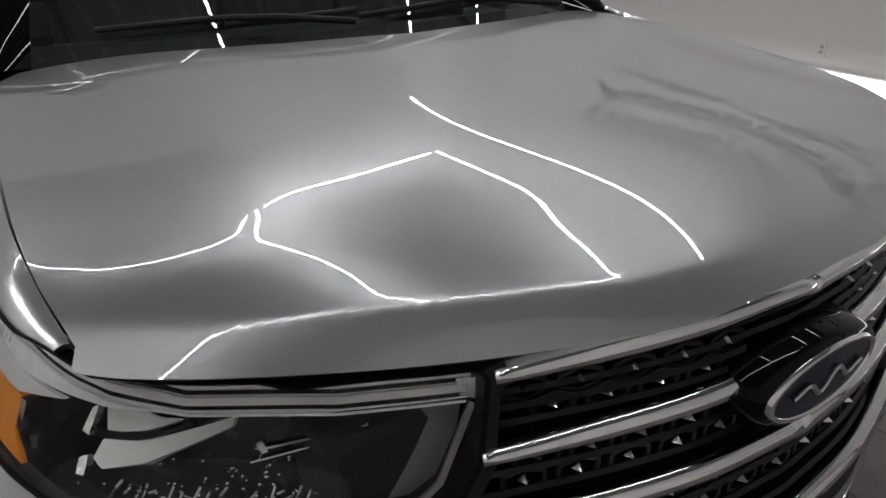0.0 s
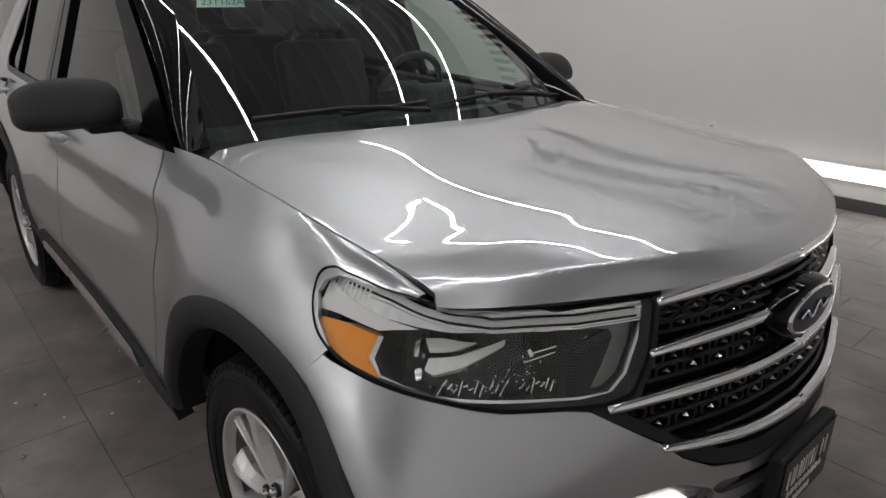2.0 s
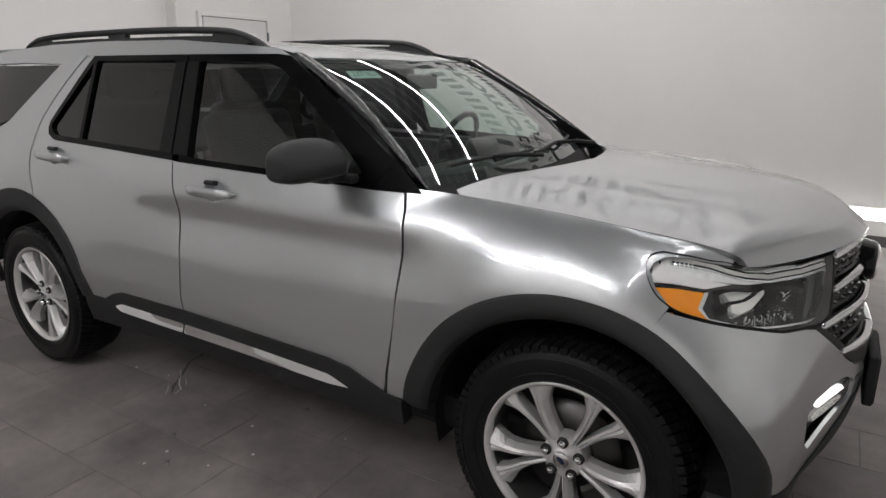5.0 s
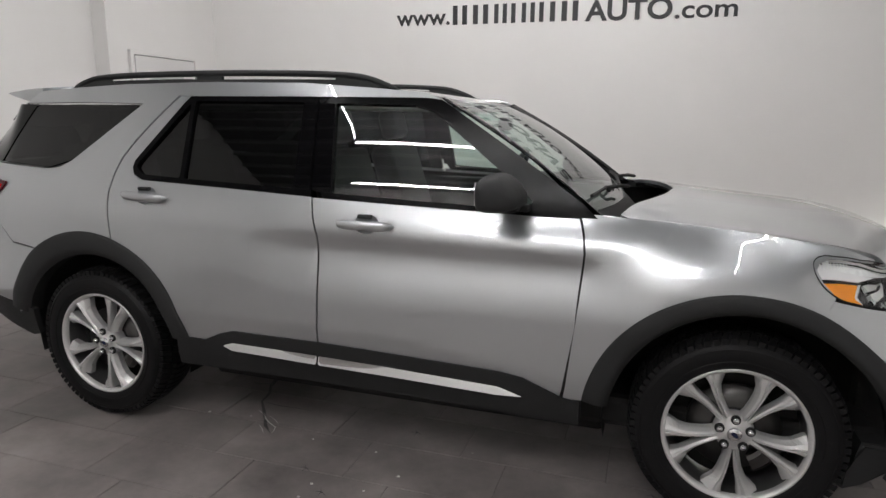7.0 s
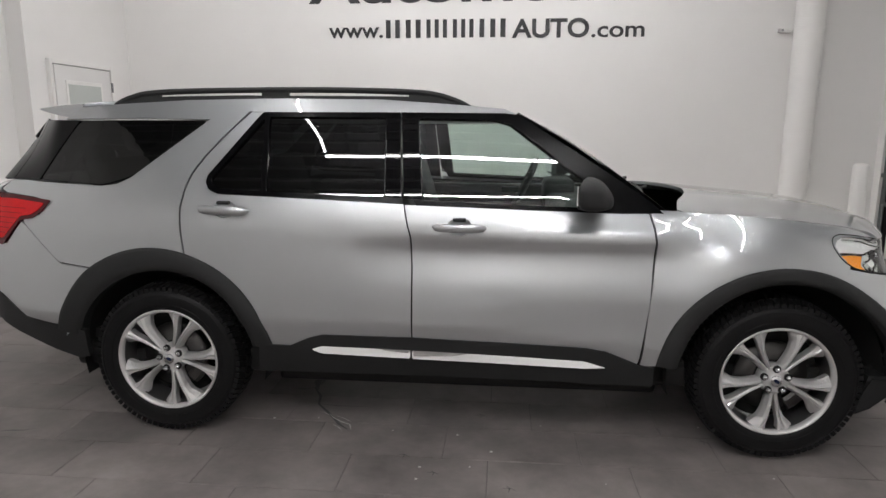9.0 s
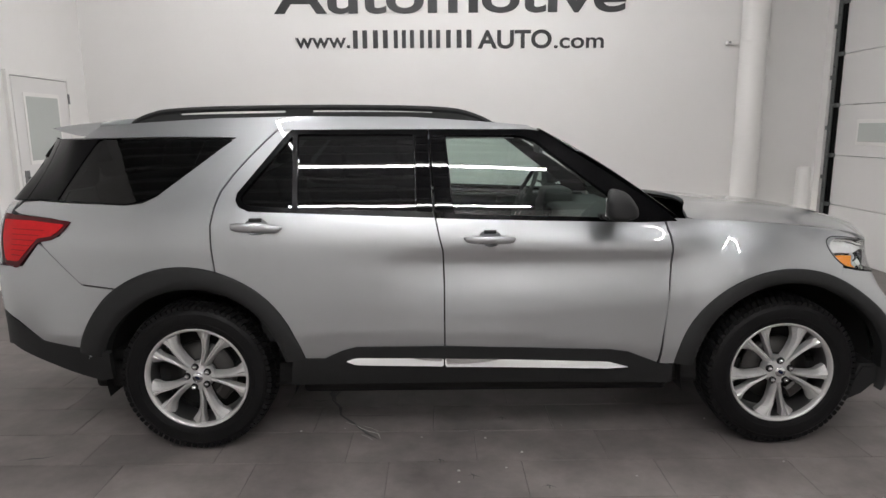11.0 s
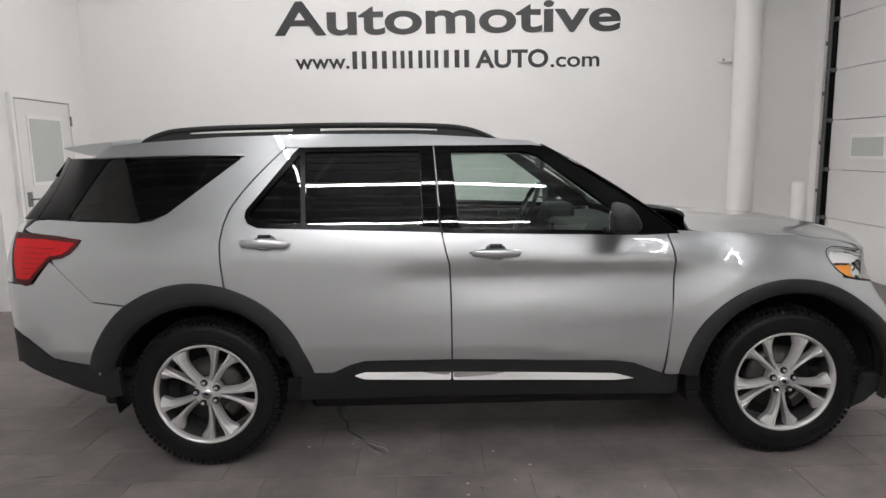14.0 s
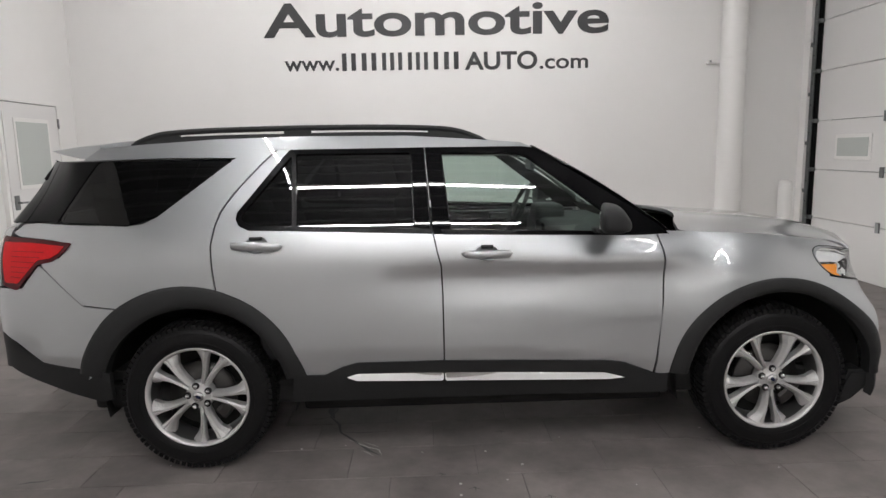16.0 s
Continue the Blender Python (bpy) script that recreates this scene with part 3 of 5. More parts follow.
panel("front_wing", fw, body, M_PAINT, car, "silver front wing", step=.03, sides=SIDES)

HANDLES = ((-.002, 1.116), (-1.158, 1.183))


def handle_hole(xm, zm):
    return [(float(U(xm + .058 * math.cos(a))), zm + .0415 * math.sin(a)) for a in np.linspace(0, 2 * math.pi, 28, endpoint=False)]


# front door skin
BELT = [(.885, 1.182), (.757, 1.180), (.3, 1.195), (-.216, 1.213)]
fd = [(-.226, .55), (.60, .53), (.70, .51), (.845, .455), (.857, .50), (.893, .75), (.900, .888), (.912, 1.05), (.903, 1.12)] + BELT + [(-.267, 1.215), (-.25, 1.13), (-.231, 1.056), (-.226, .9)]
panel("front_door", xs(fd), body, M_PAINT, car, "silver front door skin", step=.03, holes=[handle_hole(*HANDLES[0])], sides=SIDES)

# rear door skin with the frame behind the small pane
rd = [(-.234, .55), (-.675, .55), (-.75, .53), (-.84, .49), (-.92, .47)]
rd = xs(rd) + [(u, v) for u, v in arch_pts(-1.507, .545, 10, 72)]
rd += xs([(-1.362, .95), (-1.377, 1.08), (-1.383, 1.19), (-1.365, 1.28), (-1.335, 1.353), (-1.275, 1.435), (-1.2, 1.519), (-1.13, 1.59), (-1.062, 1.652), (-1.0, 1.652),
          (-1.03, 1.61), (-1.262, 1.345), (-1.268, 1.31), (-1.25, 1.277), (-1.2, 1.254), (-.7, 1.235), (-.275, 1.217), (-.258, 1.13), (-.239, 1.056), (-.234, .9)])
panel("rear_door", rd, body, M_PAINT, car, "silver rear door skin", step=.03, holes=[handle_hole(*HANDLES[1])], sides=SIDES)

# quarter panel
q = [(u, v) for u, v in arch_pts(-1.507, .545, 76, 128)]
q += xs([(-1.872, .884), (-2.04, .904), (-2.235, 1.09), (-2.25, 1.115), (-2.147, 1.14), (-2.09, 1.208), (-2.2, 1.228), (-2.40, 1.245), (-2.45, 1.26), (-2.40, 1.30), (-2.3, 1.308), (-1.81, 1.288), (-1.73, 1.298), (-1.66, 1.33),
         (-1.275, 1.617), (-1.6, 1.624), (-2.08, 1.618), (-1.99, 1.678), (-1.75, 1.695), (-1.4, 1.713), (-1.2, 1.716), (-1.068, 1.660), (-1.14, 1.59), (-1.21, 1.519),
         (-1.285, 1.435), (-1.345, 1.353), (-1.373, 1.28), (-1.391, 1.19), (-1.385, 1.08), (-1.370, .95)])
panel("quarter_panel", q, body, M_PAINT, car, "silver rear quarter panel", step=.03, sides=SIDES)

# cant rail between door tops and roof
panel("roof_side", xs([(-1.06, 1.654), (-.3, 1.652), (.2, 1.648), (.26, 1.642), (.2, 1.668), (0, 1.686), (-.4, 1.714), (-1.0, 1.720), (-1.2, 1.716)]), body, M_PAINT, car, "", step=.03, sides=SIDES)

# rear bumper
rb = [(u, v) for u, v in arch_pts(-1.507, .545, 130, 168)]
rb += xs([(-1.985, .565), (-2.28, .603), (-2.43, .70), (-2.52, .74)]) + [(float(ARC[-1]) - .4, .74), (float(ARC[-1]), .74), (float(ARC[-1]), .98), (float(ARC[-1]) - .5, .98)]
rb += xs([(-2.52, .98), (-2.36, .985), (-2.262, 1.10), (-2.23, 1.08), (-2.035, .896), (-1.872, .876)])
panel("rear_bumper", rb, body, M_PAINT, car, "silver rear bumper cover", step=.03, sides=BOTH)
rl = xs([(-1.93, .545), (-1.98, .558), (-2.28, .597), (-2.43, .69), (-2.52, .73)]) + [(float(ARC[-1]), .73), (float(ARC[-1]), .50), (float(ARC[-1]) - .5, .50)]
rl += xs([(-2.50, .56), (-2.34, .50), (-2.0, .385), (-1.94, .40)])
panel("rear_valance", rl, body, M_BLACK, car, "black plastic lower rear bumper", step=.03, sides=BOTH, depth=.03)

# tailgate
tl = float(ARC[-1])
panel("tailgate", [(tl, .99), (tl - .5, .99), (float(U(-2.5)), .99), (float(U(-2.47)), 1.24), (float(U(-2.47)), 1.27), (tl - .5, 1.29), (tl, 1.29)], body, M_PAINT, car, "silver tailgate", step=.04, sides=BOTH)
panel("rear_window", [(tl, 1.3), (tl - .5, 1.3), (float(U(-2.395)), 1.315), (float(U(-2.345)), 1.45), (float(U(-2.29)), 1.615), (tl, 1.615)], body, M_GLOSS, car, "dark rear window", step=.04, sides=BOTH)
panel("rear_pillar_trim", xs([(-2.19, 1.314), (-2.39, 1.312), (-2.34, 1.45), (-2.285, 1.612), (-1.99, 1.612)]), body, M_GLOSS, car, "gloss black rear pillar", step=.03, sides=SIDES)
panel("quarter_window", rounded(xs([(-2.185, 1.314), (-1.815, 1.294), (-1.66, 1.336), (-1.285, 1.611), (-1.985, 1.612)]), .03), body, M_TINT, car, "dark privacy quarter glass", step=.04, sides=SIDES, lift=-.004)
# spoiler
bm = bmesh.new()
prof = [(-1.97, 1.697), (-2.08, 1.690), (-2.18, 1.677), (-2.225, 1.670), (-2.19, 1.656), (-2.10, 1.632), (-2.02, 1.622)]
rows = []
for y in np.linspace(-.745, .745, 25):
    rows.append([bm.verts.new((x - .03 * (1 - (y / .745) ** 2) * (1 if x < -2.05 else .2), y, z + (.035 * (1 - (y / .745) ** 2)))) for x, z in prof])
for a, b in zip(rows, rows[1:]):
    for k in range(len(prof)):
        bm.faces.new((a[k], a[(k + 1) % len(prof)], b[(k + 1) % len(prof)], b[k]))
bm.faces.new(rows[0]), bm.faces.new(rows[-1])
part("spoiler", bm, M_PAINT, car, "silver roof spoiler", smooth=True)

# roof skin
ro = [(.345 - .115 * (y / .665) ** 2, y) for y in np.linspace(-.655, .655, 21)]
ro += [(-.1, .70), (-.8, .728), (-1.9, .725), (-2.0, .70)] + [(-2.0, -.70), (-1.9, -.725), (-.8, -.728), (-.1, -.70)]
panel("roof", ro, roof, M_PAINT, car, "silver roof skin", step=.05, depth=.02)

# windscreen
panel("windscreen", [(s, .0) for s in np.linspace(-.94, .94, 16)] + [(s, .985) for s in np.linspace(.94, -.94, 16)], screen, M_WIND, car, "clear windscreen", step=.06, depth=0)
panel("windscreen_band", [(s, .985) for s in np.linspace(-.94, .94, 16)] + [(s, .955) for s in np.linspace(.94, -.94, 16)], screen, M_GLOSS, car, "", step=.06, depth=0, lift=-.003)
panel("cowl", [(s, -.42) for s in np.linspace(-1.0, 1.0, 16)] + [(s, .055) for s in np.linspace(1.0, -1.0, 16)], screen, M_BLACK, car, "black plastic cowl", step=.06, depth=0, lift=-.006)


# pillar cover between windscreen and door glass
def pillar(s, t):
    """s from the windscreen's edge to the door frame."""
    a = screen(np.full_like(t, -.93), t)
    zz = 1.183 + (1.648 - 1.183) * t
    xx = .985 + (.265 - .985) * t + .03 * 4 * t * (1 - t)
    b = body(U(xx), zz)
    b = np.c_[xx, b[:, 1] + .006, zz]
    s = np.asarray(s)[:, None]
    mid = (a + b) / 2 + np.array([.018, -.03, .02]) * 1.0
    return a * (1 - s) ** 2 + mid * 2 * s * (1 - s) + b * s ** 2


INWARD.append(pillar)
panel("pillar_cover", [(0, -.02), (1, -.02), (1, .2), (1, .4), (1, .6), (1, .8), (1, 1), (0, 1), (0, .8), (0, .6), (0, .4), (0, .2)], pillar, M_GLOSS, car, "gloss black windscreen pillar", step=.1, sides=SIDES, depth=.006)

# door window frames (black) and panes
frame_f = [(-.213, 1.216), (.3, 1.198), (.757, 1.183), (.88, 1.184), (.955, 1.184), (.90, 1.235), (.6, 1.43), (.4, 1.557), (.27, 1.638), (.2, 1.647), (-.304, 1.651), (-.30, 1.63), (-.273, 1.3)]
pane_f = rounded([(-.178, 1.237), (.54, 1.209), (.64, 1.207), (.70, 1.235), (.60, 1.32), (.30, 1.545), (.235, 1.593), (.15, 1.616), (-.217, 1.622)], .012)
panel("front_window_frame", xs(frame_f), body, M_TRIM, car, "black front window frame", step=.035, holes=[xs(pane_f)], sides=SIDES, lift=.002, depth=.03)
panel("front_window", xs(pane_f), body, M_GLASS, car, "clear front door glass", step=.05, sides=SIDES, lift=-.012, depth=0)
frame_r = [(-.278, 1.22), (-.7, 1.238), (-1.2, 1.257), (-1.25, 1.279), (-1.265, 1.312), (-1.258, 1.345), (-1.03, 1.62), (-.998, 1.653), (-.309, 1.651), (-.306, 1.63), (-.281, 1.3)]
pane_r = rounded([(-.37, 1.25), (-.958, 1.27), (-.966, 1.63), (-.378, 1.626)], .012)
pane_s = rounded([(-.982, 1.271), (-1.2, 1.281), (-1.242, 1.315), (-1.235, 1.335), (-.99, 1.622)], .015)
panel("rear_window_frame", xs(frame_r), body, M_TRIM, car, "black rear window frame", step=.035, holes=[xs(pane_r), xs(pane_s)], sides=SIDES, lift=.002, depth=.03)
panel("rear_door_window", xs(pane_r), body, M_TINT, car, "dark privacy glass", step=.05, sides=SIDES, lift=-.012, depth=0)
panel("rear_small_window", xs(pane_s), body, M_TINT, car, "dark privacy glass", step=.05, sides=SIDES, lift=-.012, depth=0)
# gloss covers on the pillar between the doors
for nm, o in (("pillar_gloss", [(-.183, 1.24), (-.222, 1.618), (-.295, 1.618), (-.272, 1.243)]), ("pillar_gloss", [(-.286, 1.245), (-.309, 1.618), (-.372, 1.618), (-.364, 1.249)])):
    panel(nm, xs(o), body, M_GLOSS, car, "gloss black door pillar cover", step=.05, sides=SIDES, lift=.006, depth=.004)

# sill and door cladding
sill = [(.86, .47), (.70, .535), (.60, .549), (-.229, .573), (-.675, .574), (-.75, .553), (-.84, .511), (-.93, .512), (-1.0, .512), (-1.02, .36), (-.2, .366), (.84, .362), (.93, .36), (.93, .46)]
panel("sill_cladding", xs(sill), body, M_BLACK, car, "textured black sill cladding", step=.03, sides=SIDES, lift=.008, depth=.05)
def strip_face(u, v):
    p = body(u, v)
    zt = np.interp(-p[:, 0], [-.7, .7], [.484, .517])
    p[:, 1] -= .008 + .45 * np.clip(zt - v, 0, .06)
    return p


INWARD.append(strip_face)
for o in ([(-.732, .497), (-.68, .513), (-.236, .507), (-.236, .467), (-.68, .479)], [(-.228, .507), (.60, .482), (.706, .455), (.60, .449), (-.228, .466)]):
    panel("sill_strip", rounded(xs(o), .012), strip_face, M_CHROME, car, "bright chrome sill strip", step=.03, sides=SIDES, lift=.004, depth=.02)


# wheel arch flares
def flare(cx, a0, a1, r0, r1, nm="arch_cladding"):
    def surf(a, k):
        a, k = np.asarray(a, float), np.asarray(k, float)
        r = r0(a) + (r1(a) - r0(a)) * k
        uu = UL(cx + r * np.cos(a))
        p = body(uu, .40 + r * np.sin(a))
        e = body(uu + 1e-3, .40 + r * np.sin(a)) - p
        nrm = np.c_[e[:, 1], -e[:, 0], np.zeros(len(a))] / (np.linalg.norm(e[:, :2], axis=1)[:, None] + 1e-9)
        sgn = np.where(np.sum(nrm * np.c_[p[:, 0] * 0 + .2, p[:, 1], p[:, 1] * 0], axis=1) > 0, 1, -1)[:, None]
        nrm = nrm * sgn
        lift = .004 + .010 * (1 - (2 * k - 1) ** 2) - .05 * np.clip(.15 - k, 0, 1) / .15 * .3
        return p + nrm * lift[:, None]
    A = np.linspace(a0, a1, 50)
    n, V, F = 9, [], []
    for k in np.linspace(0, 1, n):
        V.append(surf(A, np.full_like(A, k)))
    first, last = V[0], V[-1]
    inn = first.copy()
    inn[:, 1] += .07
    V = [inn, first.copy()] + V + [last + (0, .02, 0)]
    m = len(A)
    V = np.vstack(V)
    for i in range(n + 2):
        if i == 1:
            continue
        for j in range(m - 1):
            F.append((i * m + j, i * m + j + 1, (i + 1) * m + j + 1, (i + 1) * m + j))
    a = put(nm, V, F, M_BLACK, car, "textured black wheel arch cladding")
    b = put(nm, V * (1, -1, 1), [f[::-1] for f in F], M_BLACK, car, "textured black wheel arch cladding")


flare(1.51, radians(3), radians(173), lambda a: .478 + 0 * a, lambda a: np.interp(a, [0, .5, 1.5, 2.6, 3.1], [.556, .555, .554, .571, .579]))
flare(-1.507, radians(11), radians(165), lambda a: .472 + 0 * a, lambda a: np.interp(a, [0, .4, 1.2, 1.8, 2.3, 3.0], [.592, .573, .577, .596, .605, .59]))


# ---- wheels ----
def lathe(prof, n=72, axis_y=True):
    """Rings round the y axis from a profile of (radius, y)."""
    V, F = [], []
    m = len(prof)
    for k in range(n):
        a = 2 * math.pi * k / n
        for r, y in prof:
            V.append((r * math.sin(a), y, r * math.cos(a)))
    for k in range(n):
        for j in range(m - 1):
            a, b = k * m + j, ((k + 1) % n) * m + j
            F.append((a, b, b + 1, a + 1))
    return V, F


def make_wheel(name="wheel"):
    w = new(name)
    w.empty_display_size = .1
    w.parent = car
    w["label"] = "silver ten-spoke alloy wheel with black tyre"
    R = .395
    tp = [(.262, .10), (.268, .118), (.285, .126), (.32, .131), (.348, .128), (.363, .117), (.372, .105), (.376, .09), (.378, .0), (.376, -.09), (.372, -.105), (.36, -.125), (.30, -.128), (.262, -.10)]
    V, F = lathe(cat(tp, 3), 96)
    tyre = put("tyre", V, F, M_RUBBER, w, "black rubber tyre")
    # tread blocks
    V, F = [], []

    def blk(a0, a1, y0, y1, r0, r1, skew):
        k = len(V)
        for r in (r0, r1):
            for y, s in ((y0, 0), (y1, skew)):
                for a in (a0, a1):
                    V.append((r * math.sin(a + s), y, r * math.cos(a + s)))
        F.extend([(k, k + 1, k + 3, k + 2), (k + 4, k + 6, k + 7, k + 5), (k, k + 4, k + 5, k + 1), (k + 2, k + 3, k + 7, k + 6), (k, k + 2, k + 6, k + 4), (k + 1, k + 5, k + 7, k + 3)])
    n = 76
    for i in range(n):
        a = 2 * math.pi * i / n
        d = 2 * math.pi / n
        for (y0, y1, sk, off, r) in ((.066, .112, .035, 0, .394), (.024, .06, .03, .4, .396), (-.018, .018, .0, .2, .396), (-.06, -.024, -.03, .4, .396), (-.112, -.066, -.035, 0, .394)):
            b = a + off * d
            k = len(V)
            lo = .370
            blk(b, b + d * .72, y0, y1, lo, r, sk)
            if abs(y0) > .1 or y1 > .1:
                for j in range(k, k + 8):
                    x, y, z = V[j]
                    if abs(y) > .1:
                        f = .383 / math.hypot(x, z) if math.hypot(x, z) > .385 else .352 / math.hypot(x, z)
                        V[j] = (x * f, y * (1.075 if f > 1 else 1.06), z * f)
    put("tread", V, F, M_RUBBER, tyre, "", smooth=False)
    # sidewall ribs and lettering bars
    for r in (.345, .298):
        V, F = lathe([(r - .003, .1275), (r, .1335), (r + .003, .1275)], 72)
        put("sidewall_rib", V, F, M_RUBBER, tyre)
    # rim barrel and lip
    V, F = lathe(cat([(.262, .110), (.2675, .118), (.265, .123), (.259, .122), (.252, .114), (.249, .104), (.248, .092)], 3), 72)
    rim = put("rim", V, F, M_ALLOY, w, "silver alloy rim")
    # darker copy of the alloy: shade inside the rim put into its colour
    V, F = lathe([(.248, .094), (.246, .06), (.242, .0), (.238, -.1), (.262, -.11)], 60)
    put("barrel", V, F, M_BARREL, rim, "inner rim barrel, shade put into its colour")
    # spokes: five pairs that share a root between two lugs and flare at the rim
    R_IN, A_IN = [.055, .085, .12, .16, .20, .225, .25], [0, 1.5, 3.4, 5.0, 6.7, 7.2, 6.2]
    A_OUT = [24, 18.5, 16, 16, 18.2, 22.6, 24.5]
    for i in range(5):
        for sg in (-1, 1):
            ax = radians(72 * i)
            V, F = [], []
            RR = np.linspace(.055, .251, 12)
            for r in RR:
                a_in, a_out = radians(np.interp(r, R_IN, A_IN)), radians(np.interp(r, R_IN, A_OUT))
                y = float(np.interp(r, [.055, .09, .18, .247], [.094, .101, .109, .110]))
                for f, dy in ((0, -.05), (0, -.010), (.05, -.004), (.22, -.001), (.30, -.008), (.42, .0), (.66, -.008), (1, -.032), (1, -.062)):
                    a = ax + sg * (a_in + (a_out - a_in) * f)
                    V.append((r * math.sin(a), y + dy, r * math.cos(a)))
            m = 9
            for a_ in range(len(RR) - 1):
                for b_ in range(m):
                    q4 = (a_ * m + b_, a_ * m + (b_ + 1) % m, (a_ + 1) * m + (b_ + 1) % m, (a_ + 1) * m + b_)
                    F.append(q4 if sg < 0 else q4[::-1])
            put("spoke", V, F, M_ALLOY, rim, smooth=False)
    # hub
    V, F = lathe(cat([(.0, .106), (.028, .106), (.031, .1), (.05, .094), (.068, .090), (.074, .06), (.072, .03)], 3), 50)
    hub = put("hub", V, F, M_ALLOY, rim)
    V, F = lathe([(.0, .1105), (.025, .1105), (.027, .107)], 32)
    put("centre_cap", V, F, M_SATIN, rim, "satin centre cap")
    V, F = lathe([(.0, .1115), (.011, .1115), (.013, .110)], 24)
    o = put("cap_badge", [(x * 1.25, y, z * .7) for x, y, z in V], F, M_BLUE, rim, "small blue oval badge")
    for i in range(5):
        a = radians(72 * i + 36)
        cx, cz = .0572 * math.sin(a), .0572 * math.cos(a)
        # dark raised disc stands in for the shaded pocket round the nut
        V, F = lathe([(.0185, .100), (.0178, .108), (.0165, .107)], 20)
        put("lug_pocket_shade", [(x + cx, y - .005, z + cz) for x, y, z in V] + [(cx, .1045, cz)], F + [(k * 3 + 2, ((k + 1) % 20) * 3 + 2, 60) for k in range(20)], M_VOID, rim)
        V, F = lathe([(.0, .121), (.006, .120), (.0105, .115), (.0115, .10)], 6 * 2)
        put("lug_nut", [(x + cx, y - .003, z + cz) for x, y, z in V], F, M_CHROME, rim, "chrome lug nut")
    # brake
    V, F = lathe([(.07, .03), (.172, .032), (.172, .012), (.07, .012)], 60)
    put("brake_disc", V, F, M_DISC, w, "bare steel brake disc")
    V, F = lathe([(.0, .034), (.08, .034), (.085, .0)], 40)
    put("brake_hub", V, F, M_VOID, w)
    A = np.linspace(radians(-116), radians(-64), 12)
    V, F = [], []
    for a in A:
        for r, y in ((.115, .038), (.115, .062), (.13, .07), (.17, .07), (.185, .058), (.185, .038)):
            V.append((r * math.sin(a), y, r * math.cos(a)))
    for i in range(11):
        for j in range(6):
            F.append((i * 6 + j, i * 6 + (j + 1) % 6, (i + 1) * 6 + (j + 1) % 6, (i + 1) * 6 + j))
    F += [tuple(range(6)), tuple(range(71, 65, -1))]
    put("caliper", V, F, M_DISC, w, "grey brake caliper", smooth=False)
    # dark back plate
    V, F = lathe([(.0, -.03), (.236, -.03)], 40)
    put("wheel_back", V, F, M_VOID, w)
    return w


def place(w, x, side, turn):
    w.location = (x, .845 * side, .398)
    w.rotation_euler = (0, radians(turn), math.pi if side < 0 else 0)


w0 = make_wheel()
place(w0, 1.51, -1, -36)
for x, s, tn in ((-1.507, -1, -24), (1.51, 1, 20), (-1.507, 1, 40)):
    m = pose(x, .845 * s, .398, 0, tn, 180 if s < 0 else 0)
    copy_thing(w0, m)

# wheel wells and floor pan
for cx in (1.51, -1.507):
    for s in (1, -1):
        V, F = [], []
        A = np.linspace(radians(-14), radians(194), 40)
        for a in A:
            for r, y in ((.50, .90), (.50, .55), (.0, .55)):
                V.append((cx + r * math.cos(a), y * s, .40 + r * math.sin(a)))
        for i in range(39):
            for j in range(2):
                F.append((i * 3 + j, i * 3 + j + 1, (i + 1) * 3 + j + 1, (i + 1) * 3 + j))
        put("wheel_well", V, F, M_VOID, car, "black wheel arch liner", smooth=True)
part("floor_pan", box_bm(-2.1, 2.05, -.84, .84, .30, .44, .03), M_VOID, car, "black underbody")
# unseen blocks added here stop the wall strip's light passing under the car
part("chassis", box_bm(-1.02, 1.02, -.70, .70, .20, .31, .03), M_VOID, car, "black chassis and exhaust between the axles")
part("rear_axle", box_bm(-1.65, -1.36, -.72, .72, .22, .45, .04), M_VOID, car)
part("front_axle", box_bm(1.36, 1.65, -.72, .72, .22, .45, .04), M_VOID, car)
part("nose_core", box_bm(1.98, 2.1, -.62, .62, .30, .98, .02), M_VOID, car)
# inner body sides close the gaps between the skins
inner = xs([(.9, .45), (.9, 1.13), (.6, 1.17), (-.25, 1.2), (-1.2, 1.23), (-1.36, 1.2), (-1.36, .95), (-1.1, .8), (-.95, .5), (-.9, .45)])
panel("inner_side", inner, body, M_VOID, car, "", step=.08, sides=SIDES, lift=-.03, depth=0)
panel("inner_wing", xs([(.86, .48), (.86, 1.12), (1.0, 1.15), (1.4, 1.15), (1.75, 1.1), (1.75, .9), (1.5, .95), (1.2, .88), (1.0, .7), (.95, .48)]), body, M_VOID, car, "", step=.06, sides=SIDES, lift=-.02, depth=0)
panel("inner_quarter", xs([(-1.3, .97), (-1.3, 1.2), (-1.22, 1.45), (-1.0, 1.66), (-1.15, 1.66), (-1.45, 1.40), (-1.75, 1.28), (-2.4, 1.29), (-2.4, .6), (-2.1, .6), (-1.95, .85), (-1.5, .98)]), body, M_VOID, car, "", step=.06, sides=SIDES, lift=-.02, depth=0)

# ---- nose ----
bump = [(0, .625), (.2, .632), (.30, .655), (.385, .70), (.44, .745), (.60, .848), (.66, .862), (.775, .877), (.88, .902), (.99, .922), (1.085, .943), (1.10, .948), (1.165, .868)]
bump += arch_pts(1.51, .53, 60, 8, 16)
bump += [(float(U(2.0)), .44), (.75, .42), (.5, .42), (.34, .50), (.28, .53), (0, .53)]
slot = rounded([(.04, .585), (.28, .612), (.30, .60), (.27, .575), (.04, .553)], .01)
fogp = rounded([(.292, .60), (.39, .645), (.52, .655), (.66, .66), (.72, .635), (.715, .55), (.66, .50), (.52, .525), (.40, .54), (.295, .545)], .02)
